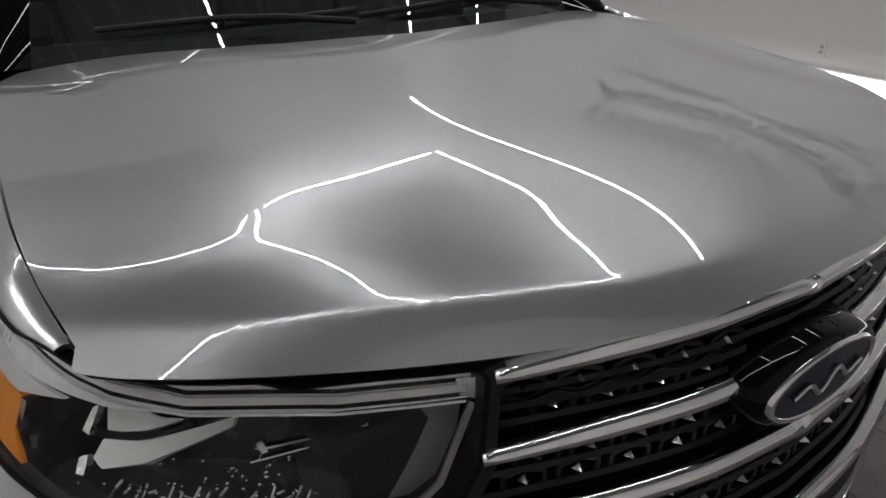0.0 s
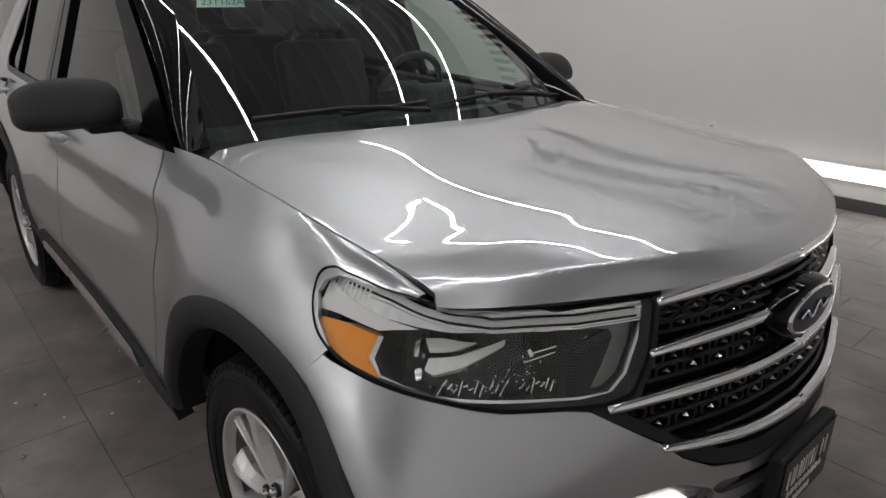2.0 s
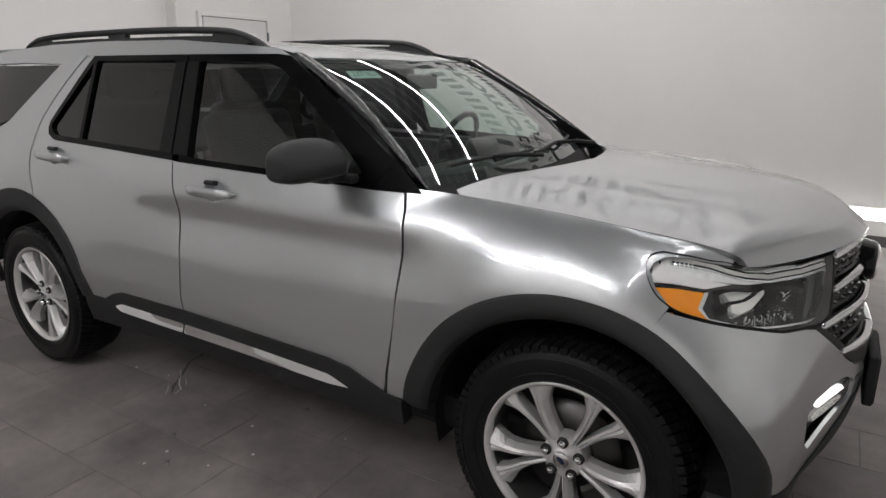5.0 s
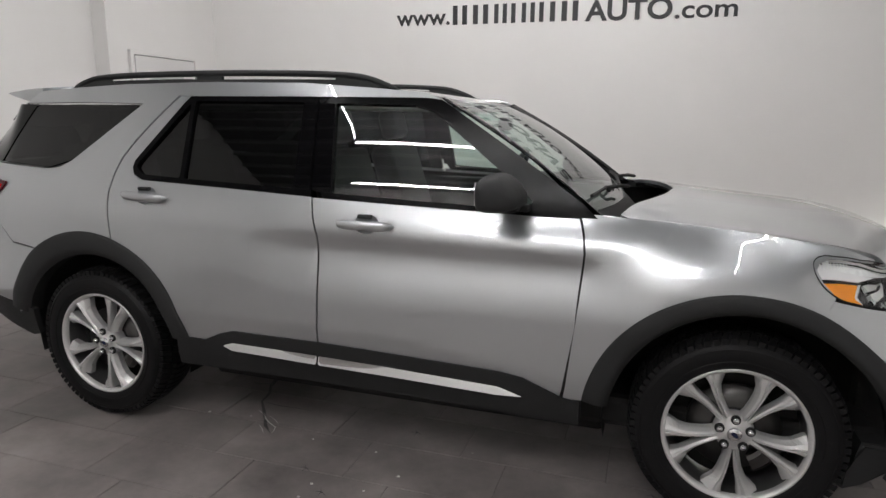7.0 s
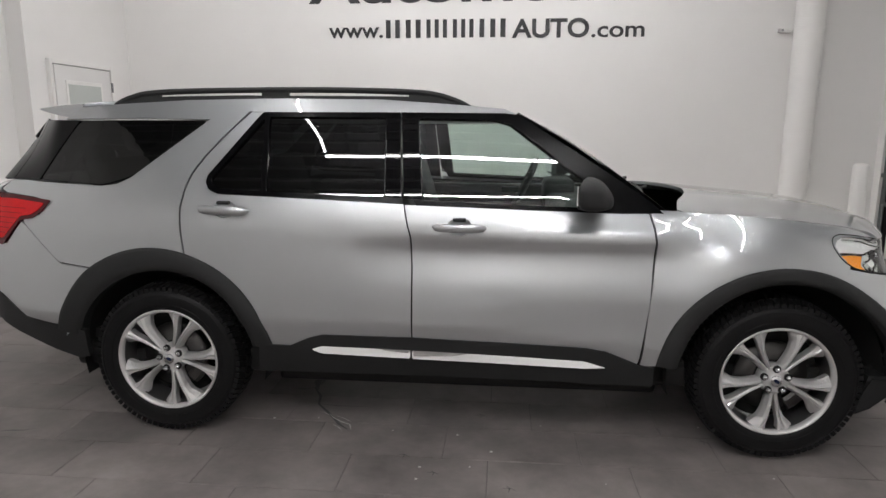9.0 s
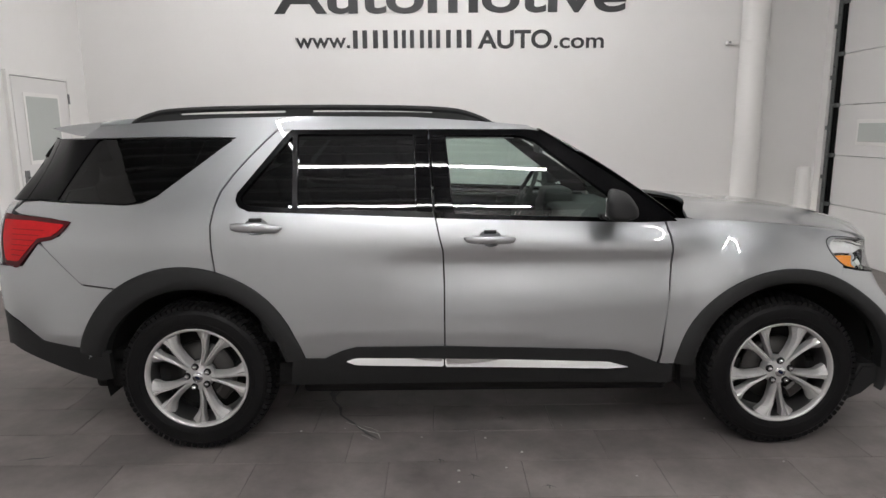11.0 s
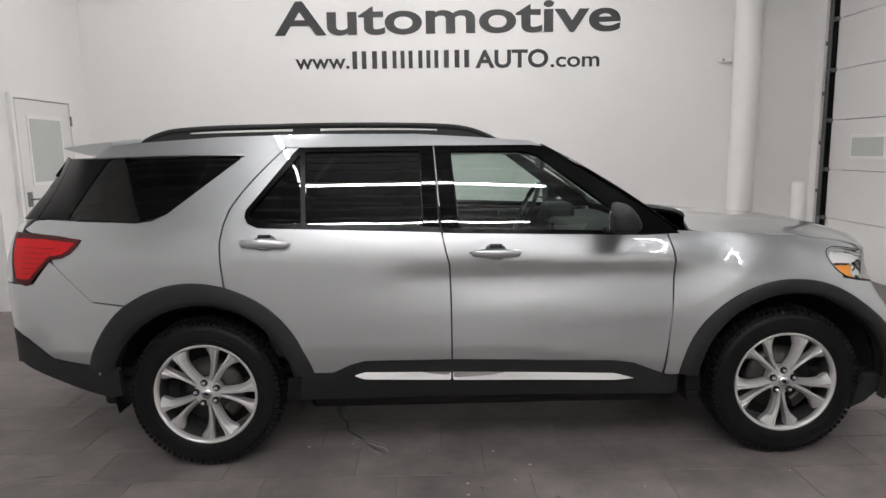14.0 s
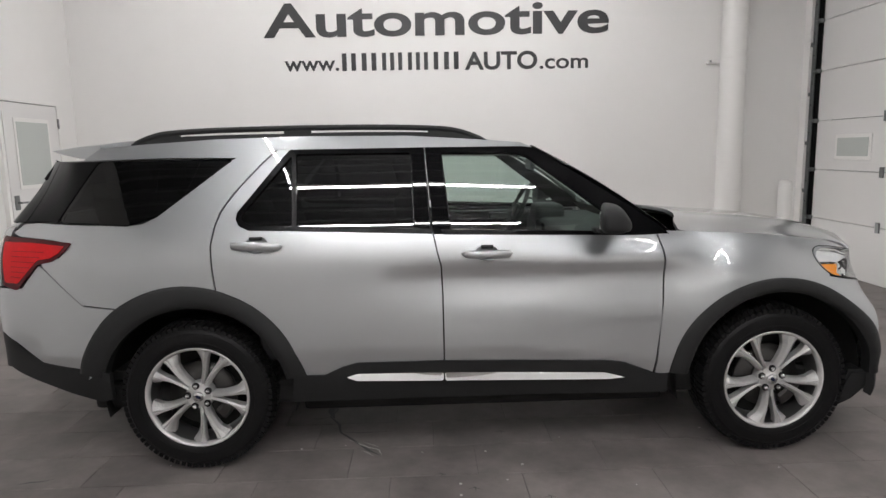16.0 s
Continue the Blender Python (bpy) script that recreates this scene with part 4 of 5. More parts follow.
panel("front_bumper", bump, body, M_PAINT, car, "silver front bumper cover", step=.03, holes=[fogp, slot], sides=BOTH)
panel("lower_valance", [(0, .53), (.28, .53), (.34, .50), (.5, .42), (.75, .42), (float(U(2.0)), .44), (float(U(1.93)), .44), (float(U(1.93)), .30), (.6, .24), (0, .24)], body, M_BLACK, car, "black plastic lower front valance", step=.03, sides=BOTH, lift=.004, depth=.04)
panel("bumper_slot", [(.02, .54), (.02, .60), (.283, .625), (.288, .60), (.28, .565)], body, M_BLACK, car, "dark slot in the bumper", step=.03, sides=SIDES, lift=-.035, depth=0)
# dark splash guards close the valance in front of the wheels
guard = [(1.93, .432), (2.055, .432), (2.06, .365), (2.0, .31), (1.945, .275), (1.89, .24), (1.868, .252), (1.89, .31), (1.915, .37)]
for sg in (-1, 1):
    bm = bmesh.new()
    inn, out_ = ([bm.verts.new((x, y * sg, z)) for x, z in guard] for y in (.72, .945))
    for k in range(len(guard)):
        j = (k + 1) % len(guard)
        bm.faces.new((inn[k], inn[j], out_[j], out_[k]))
    bm.faces.new(inn), bm.faces.new(out_)
    bmesh.ops.bevel(bm, geom=[e for e in bm.edges if all(v in out_ for v in e.verts)], offset=.014, segments=3, affect="EDGES")
    part("splash_guard", bm, M_BLACK, car, "black plastic splash guard before the wheel", smooth=True)
# fog pocket
panel("fog_pocket", [(.27, .50), (.27, .66), (.75, .67), (.75, .47)], body, M_BLACK, car, "black fog lamp pocket", step=.04, sides=SIDES, lift=-.05, depth=0)
for zf in (.52, .54, .56):
    panel("pocket_rib", [(.31, zf + .008), (.70, zf + .016), (.70, zf + .010), (.31, zf + .002)], body, M_BLACK, car, "", step=.04, sides=SIDES, lift=-.03, depth=.018)
drl = rounded([(.297, .595), (.385, .634), (.52, .643), (.65, .650), (.705, .635), (.70, .612), (.60, .600), (.47, .586), (.40, .578), (.298, .568)], .010)
lamp = panel("daytime_lamp", drl, body, M_LENS, car, "clear running lamp lens", step=.03, sides=SIDES, lift=.004, depth=.03)
panel("running_light", rounded([(.35, .586), (.39, .615), (.60, .634), (.60, .612), (.47, .597)], .012), body, M_LAMPLED, car, "lit white running light", step=.03, sides=SIDES, lift=-.012, depth=.01)
panel("lamp_reflector", drl, body, M_LAMPGREY, car, "", step=.03, sides=SIDES, lift=-.025, depth=0)

# grille: dark back, chrome bars, studs
grille_o = [(0, .632), (.2, .64), (.30, .662), (.385, .705), (.44, .75), (.595, .846), (.56, .862), (.505, .87), (.47, .93), (.462, 1.04), (.44, 1.053), (.2, 1.062), (0, 1.068)]
panel("grille", grille_o, body, M_VOID, car, "black grille backing", step=.04, sides=BOTH, lift=-.05, depth=0)
panel("grille_lip", [(0, .632), (.2, .64), (.30, .662), (.385, .705), (.44, .75), (.60, .848), (.55, .845), (.42, .765), (.37, .728), (.28, .69), (.15, .675), (0, .672)], body, M_BLACK, car, "black lower grille surround", step=.03, sides=BOTH, lift=.0, depth=.05)
panel("grille_rim", [(.44, 1.053), (.462, 1.045), (.472, .93), (.51, .868), (.60, .852), (.585, .838), (.49, .85), (.452, .92), (.444, 1.035)], body, M_BLACK, car, "", step=.03, sides=SIDES, lift=.0, depth=.05)


def bar(z_mid, z_end, u_end, w, lift, u_from=0.0):
    """A chrome bar across the grille, wider at its middle."""
    us = np.linspace(u_from, u_end, 26)
    zs = z_mid + (z_end - z_mid) * (us / u_end) ** 2
    ww = w * np.interp(us / u_end, [0, .7, 1], [1, .9, .55])
    V, F = [], []
    cs = [(-.5, -.018), (-.5, .0), (-.2, .010), (.25, .008), (.5, -.002), (.5, -.018)]
    for u, z, k in zip(us, zs, ww):
        for a, b in cs:
            p = body(np.array([u]), np.array([z + a * k]))[0]
            q_ = body(np.array([u + 1e-3]), np.array([z + a * k]))[0] - body(np.array([u - 1e-3]), np.array([z + a * k]))[0]
            n_ = np.array([-q_[1], q_[0], 0])
            n_ /= np.linalg.norm(n_)
            n_ *= 1 if n_[0] > 0 else -1
            V.append(p + n_ * (b + lift))
    m = len(cs)
    for i in range(len(us) - 1):
        for j in range(m):
            F.append((i * m + j, i * m + (j + 1) % m, (i + 1) * m + (j + 1) % m, (i + 1) * m + j))
    F.append(tuple(range(m - 1, -1, -1)))
    F.append(tuple(range((len(us) - 1) * m, len(us) * m)))
    return np.array(V), F


def bar_pair(name, label, **k):
    V, F = bar(**k)
    n = len(V)
    if k.get("u_from", 0) > 0:
        for sg in (1, -1):
            put(name, V * (1, sg, 1), F if sg == 1 else [f[::-1] for f in F], M_CHROME, car, label)
    else:
        V2 = np.vstack([V, V * (1, -1, 1)])
        put(name, V2, list(F) + [tuple(i + n for i in f[::-1]) for f in F], M_CHROME, car, label)


bar_pair("grille_bar", "chrome grille bar", z_mid=1.052, z_end=1.036, u_end=.452, w=.03, lift=.0)
bar_pair("grille_bar", "chrome grille bar", z_mid=.95, z_end=.938, u_end=.468, w=.026, lift=.002, u_from=.10)
bar_pair("grille_bar", "chrome grille bar", z_mid=.845, z_end=.848, u_end=.565, w=.026, lift=.004)
bar_pair("grille_bar", "chrome grille bar", z_mid=.705, z_end=.74, u_end=.44, w=.022, lift=.006)

# mesh of the grille: thin black ribs and diamond studs between the bars
bm = bmesh.new()


def g_end(z):
    return float(np.interp(z, [.66, .70, .745, .80, .84, .87, .93, 1.04], [.25, .35, .42, .50, .555, .50, .462, .452]))


def g_point(u, z, lift):
    p = body(np.array([abs(u)]), np.array([z]))[0]
    nrm = np.array([np.interp(abs(u), ARC, NRM[:, 0]), np.interp(abs(u), ARC, NRM[:, 1])])
    nrm /= np.linalg.norm(nrm)
    p = p + np.array([nrm[0], nrm[1], 0]) * lift
    if u < 0:
        p[1] = -p[1]
        nrm[1] = -nrm[1]
    return Vector(p), Vector((nrm[0], nrm[1], 0))


for zr in (.728, .762, .795, .825, .872, .9, .927, .965, .985, 1.005, 1.025):
    e = g_end(zr) - .012
    us = np.linspace(-e, e, 30)
    prev = None
    for u in us:
        p, n_ = g_point(u, zr, -.014)
        ring = [bm.verts.new(p + Vector((0, 0, dz)) + n_ * dn) for dz, dn in ((-.004, .0), (.0, .006), (.004, .0), (.0, -.03))]
        if prev:
            for j in range(4):
                bm.faces.new((prev[j], prev[(j + 1) % 4], ring[(j + 1) % 4], ring[j]))
        prev = ring
part("grille_ribs", bm, M_GRILLE, car, "satin black grille ribs")
bm = bmesh.new()
for k, (zr, rows_) in enumerate(((1.005, 0), (.978, 1), (.912, 0), (.884, 1), (.812, 0), (.78, 1))):
    e = g_end(zr) - .02
    n = int(2 * e / .07)
    for i in range(n + 1):
        u = -e + (i + .5 * (rows_ % 2)) * .07 + .01
        if abs(u) > e or (abs(u) < .13 and zr > .87):
            continue
        p, n_ = g_point(u, zr, -.006)
        t_ = n_.cross(Vector((0, 0, 1)))
        # hexagonal cell walls
        for a in range(6):
            a0, a1 = radians(60 * a + 30), radians(60 * a + 90)
            q0 = p + t_ * math.cos(a0) * .030 + Vector((0, 0, math.sin(a0) * .017)) - n_ * .008
            q1 = p + t_ * math.cos(a1) * .030 + Vector((0, 0, math.sin(a1) * .017)) - n_ * .008
            w = (q1 - q0).normalized().cross(n_) * .003
            vs = [bm.verts.new(v) for v in (q0 - w, q1 - w, q1 + w, q0 + w, q0 - w - n_ * .03, q1 - w - n_ * .03, q1 + w - n_ * .03, q0 + w - n_ * .03)]
            for f in ((0, 1, 2, 3), (0, 4, 5, 1), (2, 6, 7, 3), (1, 5, 6, 2), (0, 3, 7, 4)):
                bm.faces.new([vs[j] for j in f])
        # faceted stud
        stud = bmesh.new()
        c = [stud.verts.new(p + t_ * a + Vector((0, 0, b)) - n_ * .01) for a, b in ((-.009, 0), (0, -.0085), (.009, 0), (0, .0085))]
        top = stud.verts.new(p + n_ * .001 + Vector((0, 0, .002)))
        for j in range(4):
            stud.faces.new((c[j], c[(j + 1) % 4], top))
        part("grille_stud", stud, M_SATIN, car)
part("grille_mesh", bm, M_GRILLE, car, "satin black honeycomb grille mesh")["kind"] = "stuff"

# badge housing and oval
V, F = [], []
for k, (f, dx) in enumerate(((1.12, -.05), (1.12, .0), (1.05, .03), (.98, .042), (0.0, .044))):
    for a in np.linspace(0, 2 * math.pi, 48, endpoint=False):
        V.append((2.245 + dx - .25 * (f * .125 * math.cos(a)) ** 2, f * .128 * math.cos(a), .937 + f * .062 * math.sin(a)))
for k in range(4):
    for j in range(48):
        F.append((k * 48 + j, k * 48 + (j + 1) % 48, (k + 1) * 48 + (j + 1) % 48, (k + 1) * 48 + j))
put("badge_housing", V, F, M_GLOSS, car, "gloss black badge housing")
V, F = [], []
for f, dx in ((.98, .040), (.97, .047), (.91, .049), (.88, .044)):
    for a in np.linspace(0, 2 * math.pi, 48, endpoint=False):
        V.append((2.245 + dx - .25 * (f * .12 * math.cos(a)) ** 2, f * .122 * math.cos(a), .937 + f * .053 * math.sin(a)))
for k in range(3):
    for j in range(48):
        F.append((k * 48 + j, k * 48 + (j + 1) % 48, (k + 1) * 48 + (j + 1) % 48, (k + 1) * 48 + j))
put("badge_ring", V, F, M_CHROME, car, "chrome oval badge ring")
V, F = [], []
for f, dx in ((.89, .0455), (.0, .0465)):
    for a in np.linspace(0, 2 * math.pi, 48, endpoint=False):
        V.append((2.245 + dx - .25 * (f * .12 * math.cos(a)) ** 2, f * .122 * math.cos(a), .937 + f * .053 * math.sin(a)))
for j in range(48):
    F.append((j, (j + 1) % 48, 48 + (j + 1) % 48, 48 + j))
put("badge_oval", V, F, M_BLUE, car, "dark blue oval badge face")

mark = [(2.2935 - .25 * (y * .98) ** 2, y, .937 + .017 * math.sin(y * 95) * (1 - abs(y) / .09)) for y in np.linspace(-.075, .075, 40)]
part("badge_mark", tube(mark, .0032, 6, flat=1.4), M_SATIN, car, "plain silver stroke on the badge", smooth=True)

# plate on the bumper: black holder with plain bars
pl = part("plate_holder", box_bm(2.312, 2.345, -.15, .16, .445, .63, .008), M_BLACK, car, "black plastic plate holder")
part("plate_insert", box_bm(2.346, 2.349, -.14, .15, .455, .62, .001), M_GLOSS, pl, "black dealer plate")
for k, (w, n_) in enumerate(((.03, 2), (.03, 2), (.042, 3), (.042, 3), (.01, 1), (.03, 2))):
    for j in range(n_):
        yy = -.11 + k * .038 + (w - .006) * j / max(1, n_ - 1)
        part("plate_bar", box_bm(2.3492, 2.3505, yy, yy + .007, .535, .585), M_WHITE, pl)
for k in range(9):
    part("plate_bar", box_bm(2.3492, 2.3505, -.10 + k * .023, -.085 + k * .023, .505, .522), M_WHITE, pl)
for k in range(5):
    part("plate_bar", box_bm(2.3492, 2.3505, -.05 + k * .02, -.036 + k * .02, .47, .487), M_WHITE, pl)

# headlamps
hl = [(1.09, 1.094), (.985, 1.081), (.86, 1.064), (.67, 1.043), (.475, 1.045), (.463, 1.036), (.473, .935), (.51, .868), (.57, .860), (.775, .885), (.88, .910), (.99, .930), (1.06, .947)]
hl += [tuple(p) for p in cat([(1.085, .957), (1.128, .988), (1.156, 1.03), (1.162, 1.068), (1.148, 1.088), (1.12, 1.097)], 4)]


def lamp_face(u, v):
    return body(u, v)


INWARD.append(lamp_face)


def to_v(p):
    """v of the body at height z."""
    u, z = p
    vv = np.linspace(.8, 1.2, 161)
    return (u, float(np.interp(z, body(np.full_like(vv, u), vv)[:, 2], vv)))


hlv = rounded([to_v(p) for p in hl], .014, 4)
cx_ = np.mean([p[0] for p in hlv]), np.mean([p[1] for p in hlv])
big = [(cx_[0] + (p[0] - cx_[0]) * 1.013, cx_[1] + (p[1] - cx_[1]) * 1.055) for p in hlv]
panel("headlamp_seal", big, lamp_face, M_SEAL, car, "black headlamp seal", step=.02, holes=[hlv], sides=SIDES, lift=.003, depth=.05)
panel("headlamp_lens", hlv, lamp_face, M_LENS, car, "clear headlamp lens", step=.03, sides=SIDES, lift=.002, depth=0)
panel("headlamp_housing", big, lamp_face, M_LAMPIN, car, "smoked headlamp interior", step=.03, sides=SIDES, lift=-.095, depth=0)


def bezel_face(u, v):
    """Inner bezel that leans back from its lower edge."""
    u, v = np.asarray(u, float), np.asarray(v, float)
    p = lamp_face(u, v)
    k = .15 * np.clip(v - 1.0, 0, .1) + .1 * np.clip(v - .93, 0, .08)
    nx, ny = np.interp(u, ARC, NRM[:, 0]), np.interp(u, ARC, NRM[:, 1])
    return p - np.c_[nx * k, ny * k, 0 * k]


INWARD.append(bezel_face)


def bowl_face(u, v):
    """A hollow that faces down and outwards behind the lens."""
    u, v = np.asarray(u, float), np.asarray(v, float)
    p = lamp_face(u, v)
    k = .55 * np.clip(v - .93, 0, .1) + .12 * np.abs(u - .84)
    nx, ny = np.interp(u, ARC, NRM[:, 0]), np.interp(u, ARC, NRM[:, 1])
    return p - np.c_[nx * k, ny * k, 0 * k]


INWARD.append(bowl_face)


def lamp_part(name, pts, material, label="", lift=-.02, depth=.015, r=0.0, face=lamp_face):
    p = [to_v(q) for q in pts]
    return panel(name, rounded(p, r) if r else p, face, material, car, label, step=.025, sides=SIDES, lift=lift, depth=depth)


band_top = [(1.152, 1.074), (1.138, 1.086), (1.09, 1.090), (.985, 1.077), (.86, 1.060), (.67, 1.040), (.472, 1.040)]
band_low = [(.478, 1.006), (.675, 1.004), (.802, 1.012), (.899, 1.019), (.989, 1.030), (1.15, 1.045)]
lamp_part("headlamp_bezel", band_top + band_low, M_BEZEL, "bright upper headlamp bezel", -.007, .01, face=bezel_face)
guide = [(1.10, 1.082), (.986, 1.071), (.886, 1.046), (.781, 1.027), (.621, 1.020), (.482, 1.020)]
for k, (dz, m_, lb) in enumerate(((.0065, M_GLOSS, "black groove beside the light guide"), (-.002, M_WHITE, "white light guide"), (-.0095, M_GLOSS, ""))):
    h_ = .0022 if m_ is M_GLOSS else .0042
    lamp_part("light_guide" if m_ is M_WHITE else "bezel_groove", [(u, z + dz + h_) for u, z in guide] + [(u, z + dz - h_) for u, z in reversed(guide)], m_, lb, -.003 if m_ is M_WHITE else -.0055, .003, face=bezel_face)
lamp_part("lamp_marker", [(1.144, 1.068), (1.150, 1.018), (1.001, 1.008), (.922, 1.018), (.991, 1.030), (1.07, 1.045)], M_LAMPWHITE, "pale grey lamp bezel", -.003, .006, face=bezel_face)
lamp_part("side_marker", [(1.145, 1.008), (1.002, .998), (1.018, .958), (.989, .932), (1.079, .950), (1.13, .985)], M_AMBER, "amber side marker reflector", -.010, .02, face=bezel_face)
lamp_part("lamp_divider", [(1.002, 1.0), (1.018, .958), (.989, .928), (.980, .927), (1.006, .958), (.990, 1.0)], M_CHROME, "chrome divider beside the amber marker", -.014, .02)
# bowls coloured white to give the bright reflection they hold
upper = [(.915, .992), (.875, .994), (.80, .986), (.902, .972)]
lower = [(.905, .966), (.79, .978), (.742, .984), (.745, .976), (.895, .944), (.912, .950)]
for o in (upper, lower):
    lamp_part("projector_reflector", o, M_LAMPSHINE, "lamp reflector, its bright reflection painted milky white", -.020, .02, .003, face=bowl_face)
for o in ([(.916, .972), (.79, .982), (.79, .979), (.916, .966)], [(.936, .985), (.925, .990), (.927, .965), (.940, .966)], [(.930, .947), (.917, .952), (.915, .936), (.926, .935)]):
    lamp_part("reflector_frame", o, M_REFLECT if o[0][0] > .917 else M_GLOSS, "faceted chrome edge beside the reflector", -.017, .01, face=bowl_face)
# the second module shows as a thin bright outline
for o in ([(.720, .953), (.590, .975), (.590, .9735), (.720, .951)], [(.704, .967), (.590, .982), (.590, .9808), (.704, .9645)], [(.713, .972), (.706, .975), (.700, .962), (.707, .960)]):
    lamp_part("module_outline", o, M_CHROME, "thin chrome outline of the second lamp module", -.022, .01)
lamp_part("lamp_side_panel", [(.60, .995), (.478, 1.0), (.487, .95), (.513, .895), (.545, .875), (.61, .877)], M_LAMPSIDE, "grey inner lamp panel", -.045, .0)
low = [(.985, .930), (.894, .909), (.782, .894), (.612, .871), (.545, .871), (.510, .900), (.485, .96), (.470, .998)]
lamp_part("lamp_outline", low + [(u + .007, z + .003) if k > 3 else (u, z + .005) for k, (u, z) in reversed(list(enumerate(low)))], M_CHROME, "thin chrome line round the lamp", -.014, .006)
lamp_part("lamp_end", [(.492, 1.030), (.470, 1.030), (.470, 1.004), (.488, 1.010)], M_SATIN, "", -.014, .02)
for dz in (.0145, -.0165):
    lamp_part("bezel_line", [(u, z + dz + .0012) for u, z in guide] + [(u, z + dz - .0012) for u, z in reversed(guide)], M_CHROME, "thin bright line along the lamp bezel", -.003, .002, face=bezel_face)
for k in range(9):
    u_ = 1.135 - .012 * k
    lamp_part("bezel_rib", [(u_, 1.074), (u_ - .003, 1.074), (u_ - .003, 1.050), (u_, 1.050)], M_LAMPSHINE, "", -.002, .002, face=bezel_face)
# tiny white quads paint the sparkle of light inside the lamp
rs = random.Random(5)
for k in range(70):
    u_, q_ = rs.gauss(.76, .07), rs.gauss(.925, .014)
    w_ = rs.uniform(.0006, .0018)
    lamp_part("lamp_sparkle", [(u_ + w_, q_), (u_, q_ + w_ * .7), (u_ - w_, q_), (u_, q_ - w_ * .7)], M_LAMPSHINE, "", -.05 + rs.uniform(0, .02), .001)
# slivers added as glints of light across the lower lamp
for k in range(26):
    u_ = .885 - k * .0098 - (.022 if k > 13 else 0)
    q_ = .876 + (u_ - .6) * .09
    lamp_part("lamp_glint", [(u_, q_ + .012 + .005 * (k * 7 % 4)), (u_ - .009, q_ + .024 + .006 * (k * 5 % 3)), (u_ - .0105, q_ + .023 + .005 * (k * 5 % 3)), (u_ - .002, q_ + .010 + .005 * (k * 7 % 4))], M_REFLECT, "", -.03, .004)
# tail lamps
tlp = rounded(xs([(-2.085, 1.212), (-2.13, 1.157), (-2.184, 1.121), (-2.261, 1.108), (-2.385, .975), (-2.47, 1.0), (-2.51, 1.245), (-2.3, 1.232)]), .015)
panel("tail_lamp", tlp, body, M_REDRIM, car, "red tail lamp", step=.03, sides=SIDES, lift=.008, depth=.03)
tli = rounded(xs([(-2.118, 1.196), (-2.148, 1.163), (-2.19, 1.138), (-2.262, 1.128), (-2.375, 1.012), (-2.45, 1.015), (-2.485, 1.215), (-2.3, 1.212)]), .012)
panel("tail_lamp_core", tli, body, M_RED, car, "bright red lamp core", step=.02, sides=SIDES, lift=.0105, depth=.003)
for k in range(6):
    z = 1.165 - k * .025
    x0 = float(np.interp(z, [1.03, 1.12, 1.2], [-2.37, -2.27, -2.20]))
    panel("tail_lamp_rib", xs([(x0, z), (-2.41, z + .004), (-2.41, z + .007), (x0, z + .003)]), body, M_REDDARK, car, "", step=.03, sides=SIDES, lift=.012, depth=.003)

# door handles
def scoop(u, v):
    p = body(u, v)
    d = np.zeros(len(p))
    for xm, zm in HANDLES:
        r2 = ((p[:, 0] - xm) / .060) ** 2 + ((v - zm) / .043) ** 2
        d = np.maximum(d, .028 * np.sqrt(np.clip(1 - r2, 0, 1)))
    p[:, 1] += d
    return p


INWARD.append(scoop)
for (x0, x1, z0, z1) in ((-.133, .129, 1.118, 1.114), (-1.288, -1.028, 1.188, 1.178)):
    xm, zm = (x0 + x1) / 2, (z0 + z1) / 2
    for sg, base in ((-1, 1), (1, -1)):
        panel("handle_recess", handle_hole(xm, zm), scoop, M_PAINT, car, "hollow behind the pull handle", step=.012, sides=(base,), depth=0)
        path, rad = [], []
        for t in np.linspace(0, 1, 17):
            x = x0 + (x1 - x0) * t
            z = z0 + (z1 - z0) * t
            p = body(U(np.array([x])), np.array([z]))[0]
            out = .040 * (1 - abs(2 * t - 1) ** 4) ** .5 + .006
            path.append((x, (p[1] - out) * base, z))
            rad.append(.0215 * (1 - abs(2 * t - 1) ** 5) ** .5 + .001)
        part("door_handle", tube(path, [r * .55 for r in rad], 14, flat=1.75), M_PAINT, car, "silver pull handle", smooth=True)
        ps = [body(U(np.array([xm + d])), np.array([zm]))[0] for d in (-.05, .05)]
        # black bar gives the shadow at the top of the hollow
        part("handle_grip_shadow", tube([(xm - .03, (ps[0][1] - .008) * base, zm + .034), (xm + .03, (ps[0][1] - .008) * base, zm + .034)], .012, 10, flat=.8), M_BLACK, car, "black bar in place of the shadow behind the handle", smooth=True)


